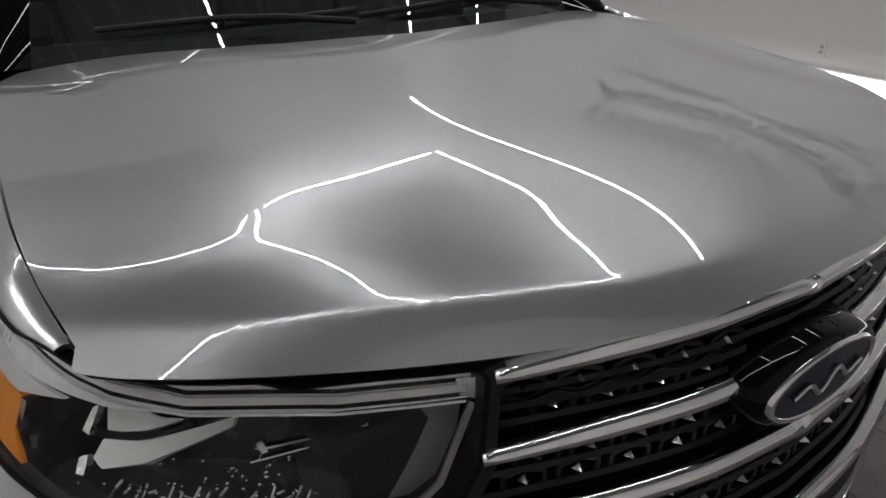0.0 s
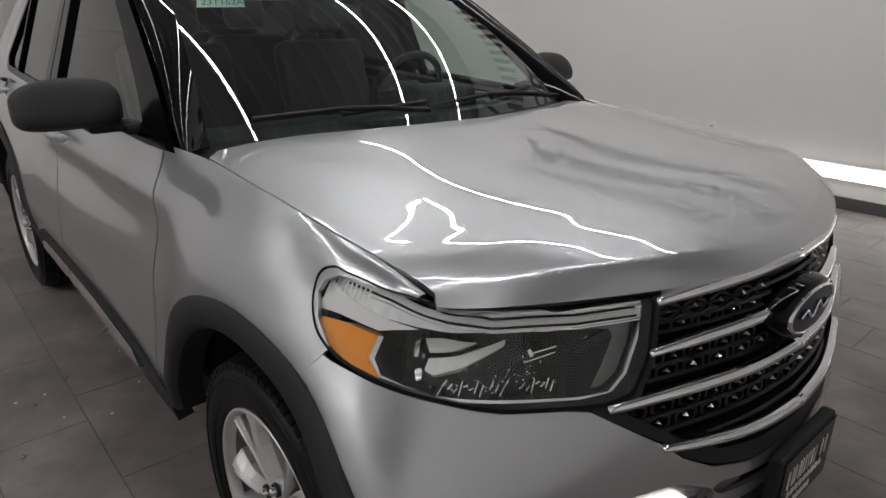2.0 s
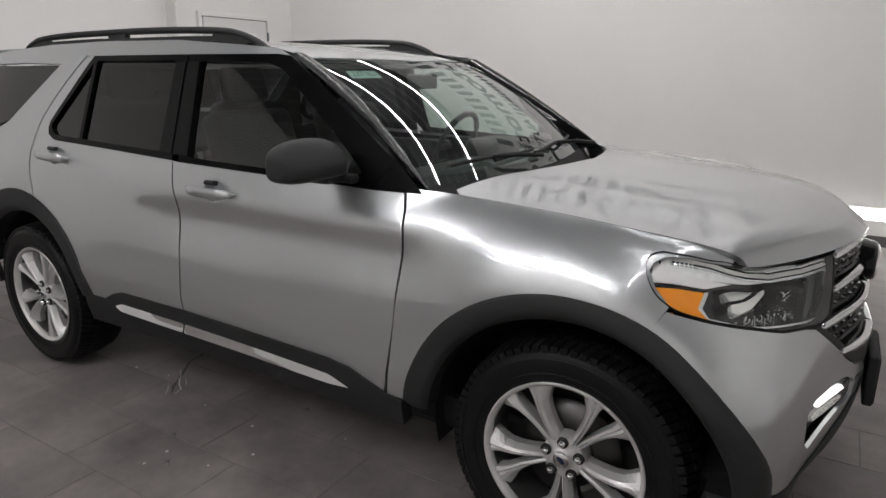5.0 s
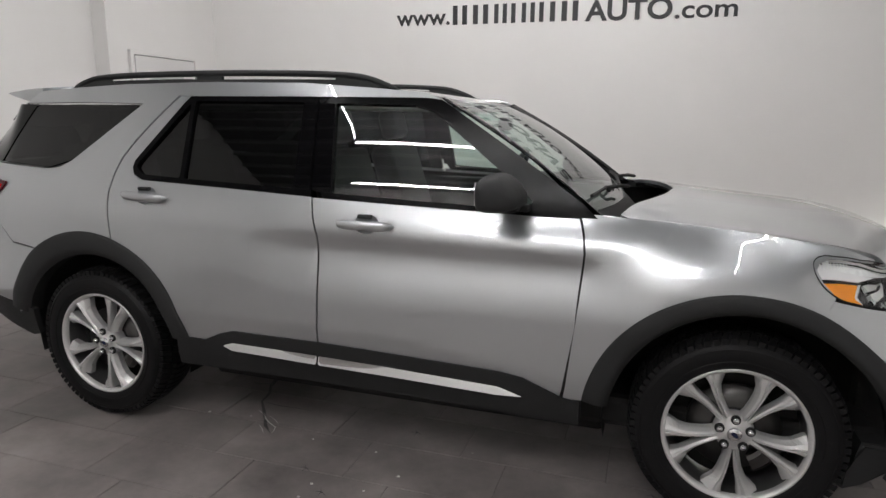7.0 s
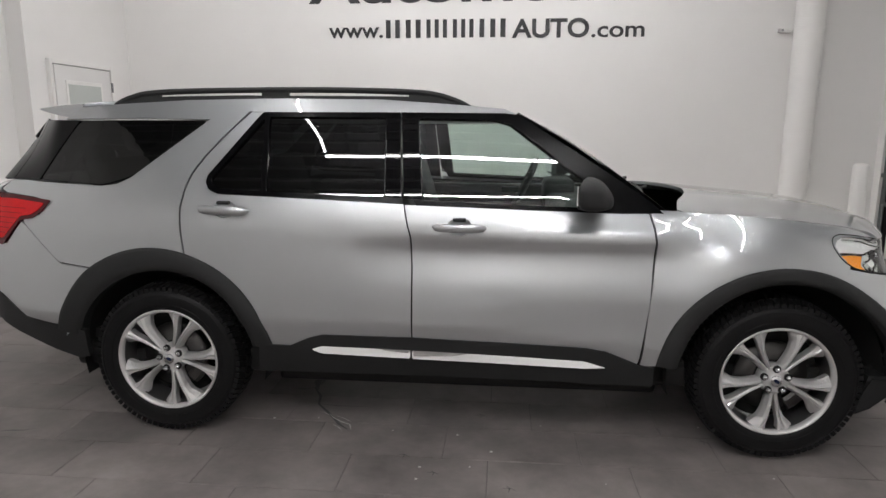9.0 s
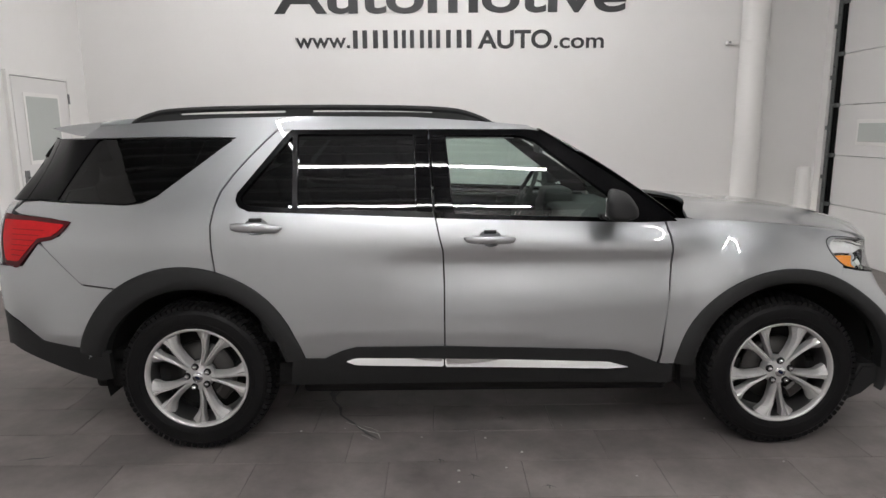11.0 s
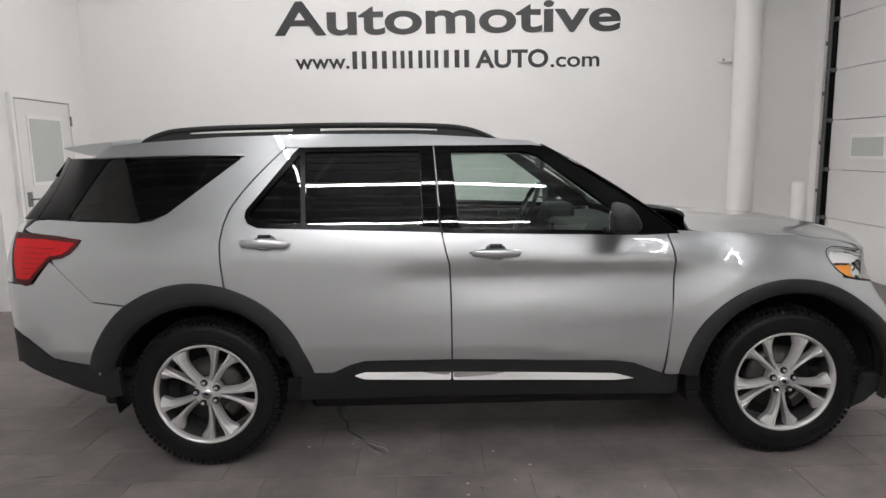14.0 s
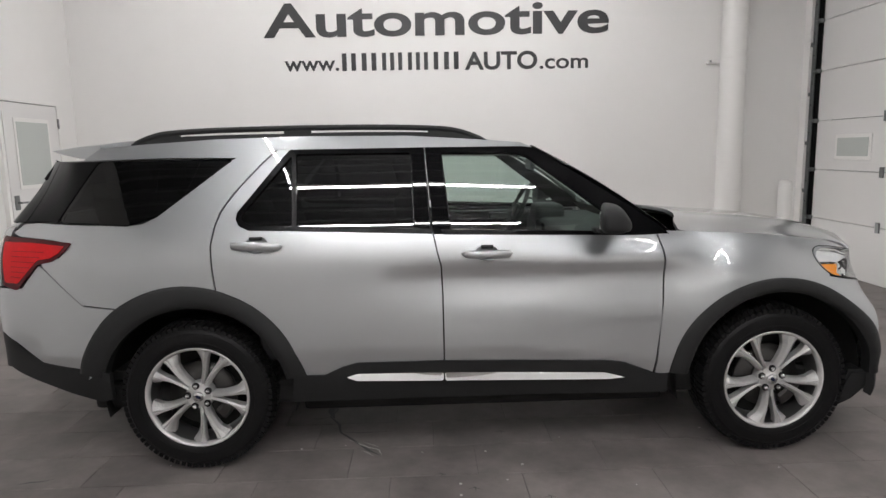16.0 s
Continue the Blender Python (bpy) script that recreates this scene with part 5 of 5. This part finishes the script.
# mirrors
def mirror(sg):
    m = new("door_mirror")
    m.parent = car
    m["label"] = "black plastic door mirror"
    bm = bmesh.new()
    bmesh.ops.create_uvsphere(bm, u_segments=32, v_segments=20, radius=1)
    for v in bm.verts:
        x, y, z = (math.copysign(abs(t) ** p, t) for t, p in zip(v.co, (.6, .45, .45)))
        nose = max(0, x)
        top = 1.362 - .075 * nose ** 2 - .030 * max(0, y) ** 2 - .012 * max(0, -y) ** 2
        low = 1.219 + .012 * nose ** 2
        px = .592 + x * (.10 if x > 0 else .080 - .037 * (1 - y)) - .02 * max(0, y) * nose
        v.co = (px, (1.055 - y * -.14) * sg, (top + low) / 2 + z * (top - low) / 2)
    part("mirror_shell", bm, M_BLACK, m, "textured black mirror shell", smooth=True, angle=60)
    bm = box_bm(.56, .655, -1.02 * -sg, -.90 * -sg, 1.205, 1.235, .012, 3)
    part("mirror_foot", bm, M_BLACK, m, "black mirror foot", smooth=True)
    bm = box_bm(.55, .69, -.93 * -sg, -.865 * -sg, 1.198, 1.228, .012, 3)
    part("mirror_arm", bm, M_BLACK, m, smooth=True)
    bm = box_bm(-.003, .003, 1.14 * sg, 1.0 * sg, 1.245, 1.33)
    for v in bm.verts:
        v.co.x += .512 + .264 * (1.195 - abs(v.co.y)) - .002
    part("mirror_glass", bm, M_CHROME, m, "mirror glass")


mirror(1)
mirror(-1)

# roof rails: an arched top bar, a base strip on the roof and three feet between
RAIL = cat([(-1.85, 1.690), (-1.81, 1.715), (-1.75, 1.736), (-1.66, 1.754), (-1.4, 1.766), (-.9, 1.770), (-.5, 1.765), (-.24, 1.754), (-.125, 1.738), (-.03, 1.706), (.02, 1.680)], 6)


def rail_z(x):
    return float(np.interp(x, RAIL[:, 0], RAIL[:, 1]))


for sg in (-1, 1):
    y = .655 * sg
    rail = part("roof_rail", tube([(x, y, z - .003) for x, z in RAIL], .019, 12, flat=.8), M_BLACK, car, "black raised roof rail", smooth=True)

    def web(name, x0, x1, low, high, wd):
        bm = bmesh.new()
        loops = []
        for x in np.linspace(x0, x1, 14):
            zb = float(roof(np.array([x]), np.array([abs(y)]))[0][2]) - .004
            zt = max(zb + .002, high(x))
            loops.append([bm.verts.new((x, y + d * wd, zv)) for d, zv in ((-1, zb), (-.8, zt), (.8, zt), (1, zb))])
        for a, b in zip(loops, loops[1:]):
            for j in range(4):
                bm.faces.new((a[j], a[(j + 1) % 4], b[(j + 1) % 4], b[j]))
        bm.faces.new(loops[0]), bm.faces.new(loops[-1])
        part(name, bm, M_BLACK, rail)

    web("rail_base", -1.83, .0, 0, lambda x: min(rail_z(x) - .004, (1.741 if x < -1 else 1.737) - .012 * ((x + .9) / .9) ** 2), .020)
    for x0, x1 in ((-1.83, -1.60), (-1.05, -.907), (-.284, .0)):
        web("rail_foot", x0, x1, 0, lambda x: rail_z(x) - .003, .013)

# roof ditch strips down to the windscreen's corners
for sg in (-1, 1):
    pts = [(x, .665 * sg, float(roof(np.array([x]), np.array([.665]))[0][2]) + .004) for x in np.linspace(-.06, .235, 8)]
    part("roof_ditch_strip", tube(pts, .013, 8, flat=.5), M_TRIM, car, "black roof ditch strip", smooth=True)

# wipers
for pts in (((.80, -.62), (.93, -.35), (.97, -.02)), ((.92, -.02), (.95, .3), (.90, .58))):
    path = []
    for a, b in ((pts[0], pts[1]), (pts[1], pts[2])):
        for t in np.linspace(0, 1, 6):
            s = (a[1] + (b[1] - a[1]) * t) / .80
            p = screen(np.array([s]), np.array([.07 + .03 * math.sin(t)]))[0]
            path.append((p[0] + .012, p[1], p[2] + .018))
    wp = part("wiper_blade", tube(path, .008, 8), M_BLACK, car, "black wiper blade", smooth=True)
    q0 = path[5]
    part("wiper_arm", tube([q0, (q0[0] + .06, q0[1] + .12, q0[2] - .0), (q0[0] + .09, q0[1] + .3, q0[2] - .02)], .009, 8), M_BLACK, wp, smooth=True)

# paper stock tag inside the windscreen
tag = panel("stock_tag", [(-.82, .787), (-.592, .797), (-.575, .877), (-.80, .867)], screen, mat("mint_paper", (.62, .80, .72), .8), car, "pale green paper stock tag", step=.05, lift=-.010, depth=0)
cu = bpy.data.curves.new("tag_text", "FONT")
cu.body, cu.size = "23T162A", 1.0
tmp = bpy.data.objects.new("tmp", cu)
scene.collection.objects.link(tmp)
bpy.context.view_layer.update()
me = bpy.data.meshes.new_from_object(tmp.evaluated_get(bpy.context.evaluated_depsgraph_get()))
bpy.data.objects.remove(tmp)
co = np.array([v.co for v in me.vertices])
lo, hi = co.min(0), co.max(0)
f = (co[:, :2] - lo[:2]) / (hi - lo)[:2]
P_ = screen(-.795 + .205 * f[:, 0] + .012 * f[:, 1], .803 + .05 * f[:, 1] + .01 * f[:, 0])
for v, p in zip(me.vertices, P_):
    v.co = (p[0] - .004, p[1], p[2] - .006)
me.materials.append(M_LETTER)
tx = new("tag_text", me)
tx.parent = tag

# ---- cabin ----
part("headliner", box_bm(-1.95, .15, -.60, .60, 1.60, 1.615), M_HEADLINER, car, "grey headliner")


def seat(x, y, w=.5, back_h=.62, hr=True):
    s = new("seat")
    s.parent = car
    s["label"] = "dark leather seat"
    part("cushion", box_bm(x - .02, x + .50, y - w / 2, y + w / 2, .68, .84, .05, 4), M_CLOTH, s, smooth=True)
    bm = box_bm(-.07, .07, -w / 2, w / 2, 0, back_h, .05, 4)
    bmesh.ops.transform(bm, matrix=pose(x, y, .80, 0, -17, 0), verts=bm.verts)
    part("backrest", bm, M_CLOTH, s, smooth=True)
    if hr:
        bm = box_bm(-.05, .05, -.13, .13, back_h + .03, back_h + .21, .045, 4)
        bmesh.ops.transform(bm, matrix=pose(x, y, .80, 0, -14, 0), verts=bm.verts)
        part("headrest", bm, M_CLOTH, s, smooth=True)


seat(-.25, -.38)
seat(-.25, .38)
seat(-1.15, -.4)
seat(-1.15, .4)
seat(-1.95, 0, 1.0)
bm = box_bm(.47, .95, -.76, .76, .85, 1.165, .05, 4)
part("dashboard", bm, M_DASH, car, "dark dashboard", smooth=True)
part("centre_screen", box_bm(.43, .45, -.12, .12, 1.0, 1.16, .005), M_GLOSS, car, "black dash screen")
part("instrument_hood", box_bm(.46, .66, .24, .54, 1.10, 1.25, .04, 4), M_DASH, car, smooth=True)
bm = tube([(.0, .185 * math.cos(a), .185 * math.sin(a)) for a in np.linspace(0, 2 * math.pi, 36, endpoint=False)], .016, 10, closed=True)
box_bm(-.015, .015, -.06, .06, -.05, .05, .01, bm=bm)
box_bm(-.008, .008, -.18, .18, -.015, .015, bm=bm)
bmesh.ops.transform(bm, matrix=pose(.34, .38, 1.20, 0, 25, 0), verts=bm.verts)
part("steering_wheel", bm, M_DASH, car, "black steering wheel", smooth=True)
part("rear_view_mirror", box_bm(.36, .39, -.12, .12, 1.50, 1.57, .015, 3), M_DASH, car, "rear view mirror")
for sg in (-1, 1):
    part("door_card", box_bm(-1.2, .85, .86 * sg, .80 * sg, .55, 1.17, .02), M_DASH, car, "dark door card")
    part("door_pull", box_bm(.18, .34, .80 * sg, .785 * sg, 1.10, 1.155, .01), M_SATIN, car, "satin inner door handle")
part("cabin_floor", box_bm(-2.2, .9, -.8, .8, .45, .5), M_VOID, car)
part("load_cover", box_bm(-2.35, -1.3, -.84, .84, 1.1, 1.13), M_VOID, car)

# ---- room fittings ----
# round wrapped pipe on the back wall
pipe = root("wall_pipe", 3.735, 4.325, 0, label="white wrapped vertical pipe strapped to the wall", category="pipe")
prof = [(.160 + .0022 * math.sin(k * 2.1) + .001 * ((k * 7) % 5 - 2), k * .05) for k in range(int(H / .05) + 1)]
V, F = [], []
for r, z in prof:
    for a in np.linspace(0, 2 * math.pi, 28, endpoint=False):
        V.append((r * math.cos(a), r * math.sin(a), min(z, H)))
for k in range(len(prof) - 1):
    for j in range(28):
        F.append((k * 28 + j, k * 28 + (j + 1) % 28, (k + 1) * 28 + (j + 1) % 28, (k + 1) * 28 + j))
put("wrapping", V, F, M_WHITE, pipe, "wrinkled white jacket")
bm = tube([(.165 * math.cos(a), .165 * math.sin(a), 2.72) for a in np.linspace(-math.pi * 1.02, 0.05, 20)], .004, 6, flat=4)
part("strap", bm, M_WHITE, pipe, "white pipe strap")
part("strap_foot", box_bm(-.29, -.15, .09, .173, 2.690, 2.735, .006), M_WHITE, pipe)
part("strap_bolt", box_bm(-.275, -.25, .08, .0905, 2.70, 2.725, .003), M_STEEL, pipe, "steel strap bolt")
V, F = lathe([(.1635, -.02), (.1655, -.012), (.1655, .012), (.1635, .02)], 28)
put("jacket_joint", [(x, z, y + 1.52) for x, y, z in V], F, M_WHITE, pipe, "taped joint in the jacket")

# bollard
bol = root("bollard", 4.36, 4.05, 0, label="white plastic sleeved bollard beside the garage door", category="bollard")
V, F = lathe([(.0, 1.165), (.05, 1.16), (.075, 1.148), (.085, 1.12), (.087, .0)], 28)
put("sleeve", [(x, z, y) for x, y, z in V], F, M_WHITE, bol)

# sectional garage door in the east wall
gar = root("garage_door", EX + .05, 0, 0, label="white sectional garage door with small windows, closed", category="garage door")
GP = .627
for k in range(6):
    z0, z1 = (.004 if k == 0 else .035 + k * GP), .029 + (k + 1) * GP
    part("door_panel", box_bm(.03, .08, GY0 - .05, GY1 - .09, z0, z1, .006), M_DOOR, gar)
for ry in (3.81, 2.3):
    w0_, w1_ = ry - .66, ry
    f = new("door_window")
    f.parent = gar
    f["label"] = "small framed garage door window"
    part("window_frame", box_bm(.018, .032, w0_, w1_, 1.42, 1.73, .006), M_WHITE, f)
    part("pane", box_bm(.012, .0185, w0_ + .05, w1_ - .05, 1.465, 1.685), M_FROST, f)
for k in range(6):
    for y in (2.95, 1.2):
        part("hinge", box_bm(.012, .032, y - .03, y + .03, .60 + k * GP, .72 + k * GP, .004), M_STEEL, gar, "steel hinge")
    part("roller_bracket", box_bm(-.02, .05, 4.20, 4.32, .635 + k * GP, .685 + k * GP, .004), M_STEEL, gar, "steel roller bracket")
    part("roller", tube([(-.035, 4.215, .66 + k * GP), (-.035, 4.30, .66 + k * GP)], .012, 8), M_STEEL, gar, "steel roller", smooth=True)
    part("track_bracket", box_bm(-.04, .0, 4.306, 4.375, .98 + k * GP, 1.03 + k * GP, .003), M_STEEL, gar, "steel track bracket")
    for dz in (.2, .47):
        part("track_bolt", box_bm(-.036, -.028, 4.288, 4.302, .66 + dz + k * GP, .674 + dz + k * GP, .002), M_SEAL, gar)
tr = part("track", box_bm(-.03, .03, 4.285, 4.305, .0, GZ, .003), M_STEEL, gar, "galvanised steel track")
part("track_lip", box_bm(-.03, -.022, 4.26, 4.33, .0, GZ, .002), M_STEEL, tr)
part("track_angle", box_bm(-.012, .045, 4.312, 4.372, .0, GZ, .002), M_SEAL, tr, "dark track angle")
# dark backing added to read as the dark gap beside the track
part("track_gap_strip", box_bm(.0, .03, 4.215, 4.284, .0, GZ, .002), M_SEAL, tr, "dark strip added for the gap beside the track")

# steel door in the west wall
door = root("door_1", -4.82, 3.46, 0, label="white steel door with a tall obscured glass pane, closed", category="door", kind="structure")
part("door_leaf", box_bm(.002, .04, -.50, .53, .01, 2.2515, .003), M_DOOR, door)
part("door_jamb", box_bm(.0, .05, .54, .59, 0, 2.31, .004), M_WHITE, door)
part("door_jamb", box_bm(.0, .05, -.58, -.53, 0, 2.31, .004), M_WHITE, door)
part("door_head", box_bm(.0, .05, -.53, .54, 2.26, 2.31, .004), M_WHITE, door)
# dark strip fills the gap to give its shade
part("head_gap_strip", box_bm(.003, .03, -.52, .54, 2.242, 2.2585), M_SEAL, door, "dark strip for the shaded gap above the leaf")
part("window_frame", box_bm(.04, .05, -.335, .335, 1.30, 2.09, .004), M_WHITE, door)
part("pane", box_bm(.045, .052, -.30, .30, 1.345, 2.045), M_FROST, door, "grey obscured glass")
for z in (.3, 1.15, 1.99):
    part("hinge", box_bm(.04, .056, .535, .56, z, z + .12, .003), M_STEEL, door, "steel hinge")
dh = part("door_handle", tube([(.04, -.42, 1.16), (.10, -.42, 1.16), (.11, -.36, 1.16), (.105, -.28, 1.155)], .011, 10), M_STEEL, door, "steel lever handle", smooth=True)
part("rose", box_bm(.04, .052, -.46, -.38, 1.08, 1.24, .004), M_STEEL, door)

# wall socket by the low light strip
so = root("wall_socket", -.24, 4.497, .51, label="white wall socket plate", category="socket")
part("plate", box_bm(-.036, .036, -.006, .003, -.058, .058, .003), M_WHITE, so)
for z in (-.02, .02):
    part("outlet", box_bm(-.016, .016, -.0075, -.0061, z - .013, z + .013, .002), M_FROST, so)

# ---- floor tiles, three-fold stagger ----
TX, TY = .668, .334
floor_ = tagged(part("floor", box_bm(-6.2, 5.1, -6.9, 4.7, -.2, -.003), M_GROUT), "dark grey stone tile floor in a staggered bond", "floor", kind="structure")


def tile_mesh(name, w, d):
    bm = box_bm(-w / 2, w / 2, -d / 2, d / 2, -.006, .0)
    top = [e for e in bm.edges if all(v.co.z > -.001 for v in e.verts)]
    bmesh.ops.bevel(bm, geom=top, offset=.0018, segments=1, affect="EDGES")
    me = bpy.data.meshes.new(name)
    bm.to_mesh(me)
    bm.free()
    me.materials.append(M_TILE)
    return me


tm = tile_mesh("tile", TX - .003, TY - .003)
base_v = np.array([v.co for v in tm.vertices])
base_f = [tuple(p.vertices) for p in tm.polygons]
RV, RF = [], []
count = 0
rng = random.Random(4)
for r in range(-27, 15):
    yc = -.27 + r * TY
    for c in range(-10, 10):
        xc = -2.52 - TX / 2 - r * TX / 3 + c * TX
        x0, x1 = xc - TX / 2, xc + TX / 2
        # wrap the row so that it spans the room
        while x1 < -5.4:
            xc += TX * 20
            x0, x1 = xc - TX / 2, xc + TX / 2
        while x0 > 5.1 + TX * 2:
            xc -= TX * 20
            x0, x1 = xc - TX / 2, xc + TX / 2
        if x0 > 4.9 or x1 < -5.0 or yc > 4.5 or yc < -6.7:
            continue
        dz = rng.uniform(-.0006, .0006)
        if -4.4 < xc < 2.9 and -3.1 < yc < 1.9 and count < 300:
            o = new("tile", tm)
            o.location = (xc, yc, dz)
            o.parent = floor_
            count += 1
        else:
            n = sum(len(v) for v in RV)
            RV.append(base_v + (xc, yc, dz))
            RF += [tuple(i + n for i in f) for f in base_f]
rest = put("far_tiles", np.vstack(RV), RF, M_TILE, floor_, smooth=False)
rest["kind"] = "stuff"

# cracks, scuffs and crumbs on the floor
M_DARK = mat("dark_wet_stain", (0.016, 0.014, 0.0135), 0.35)
M_CHIP = mat("pale_chip", (0.55, 0.53, 0.5), 0.8)


def ribbon(name, pts, w, material, z=.0028):
    pts = np.array(pts, float)
    t = np.gradient(pts, axis=0)
    t /= np.linalg.norm(t, axis=1)[:, None]
    nrm = np.c_[-t[:, 1], t[:, 0]]
    rg = np.random.RandomState(len(pts) * 7)
    ww = w * (.5 + rg.rand(len(pts)))
    ww[0] = ww[-1] = w * .1
    a, b = pts + nrm * ww[:, None], pts - nrm * ww[:, None]
    V = [(*p, z) for p in a] + [(*p, z) for p in b]
    n = len(pts)
    F = [(i, n + i, n + i + 1, i + 1) for i in range(n - 1)]
    o = put(name, V, F, material, floor_, smooth=False)
    return o


ribbon("floor_crack", [(-.93, -.10), (-.9, -.22), (-.93, -.33), (-.86, -.45), (-.84, -.56), (-.76, -.66), (-.70, -.74), (-.66, -.80), (-.59, -.865)], .009, M_DARK)
ribbon("floor_crack", [(-.93, -.33), (-1.0, -.36), (-1.04, -.34)], .006, M_DARK)
ribbon("floor_crack", [(-.84, -.56), (-.72, -.575), (-.60, -.57), (-.52, -.575)], .003, M_DARK)
ribbon("floor_chip", [(-.745, -.68), (-.70, -.735), (-.655, -.77), (-.60, -.80), (-.58, -.86)], .004, M_CHIP, .0032)
for a_, b_ in (((-.80, -.66), (-.735, -.70)), ((-.70, -.70), (-.60, -.77)), ((-.62, -.88), (-.70, -.80))):
    ribbon("floor_chip", [a_, ((a_[0] + b_[0]) / 2 + .008, (a_[1] + b_[1]) / 2), b_], .0025, M_CHIP, .0032)
ribbon("floor_stain", [(-.95, .0), (-.92, -.12), (-.94, -.25), (-.90, -.36)], .03, M_DARK)
ribbon("floor_scuff", [(-2.42, -1.06), (-2.36, -1.04), (-2.30, -1.035), (-2.25, -1.01)], .006, M_DARK)
for (x, y) in ((-.26, -1.10), (1.24, -.82), (.1, -.62), (.25, -1.35), (-.1, -1.25)):
    ribbon("floor_scuff", [(x - .03, y), (x, y + .01), (x + .035, y - .012)], .004, M_DARK)
    ribbon("floor_scuff", [(x, y - .03), (x + .004, y), (x - .01, y + .03)], .003, M_DARK)
rc = random.Random(11)
for k in range(26):
    x, y = rc.uniform(-1.8, 1.8), rc.uniform(-2.2, -.6)
    s = rc.uniform(.003, .008)
    bm = bmesh.new()
    bmesh.ops.create_icosphere(bm, subdivisions=1, radius=s)
    for v in bm.verts:
        v.co.z *= .4
        v.co.x *= rc.uniform(.7, 1.4)
    o = tagged(part("grit_crumb", bm, M_CHIP), "pale grit crumb on the tile floor", "crumb", group="crumbs on the floor")
    o.location = (x, y, .002)
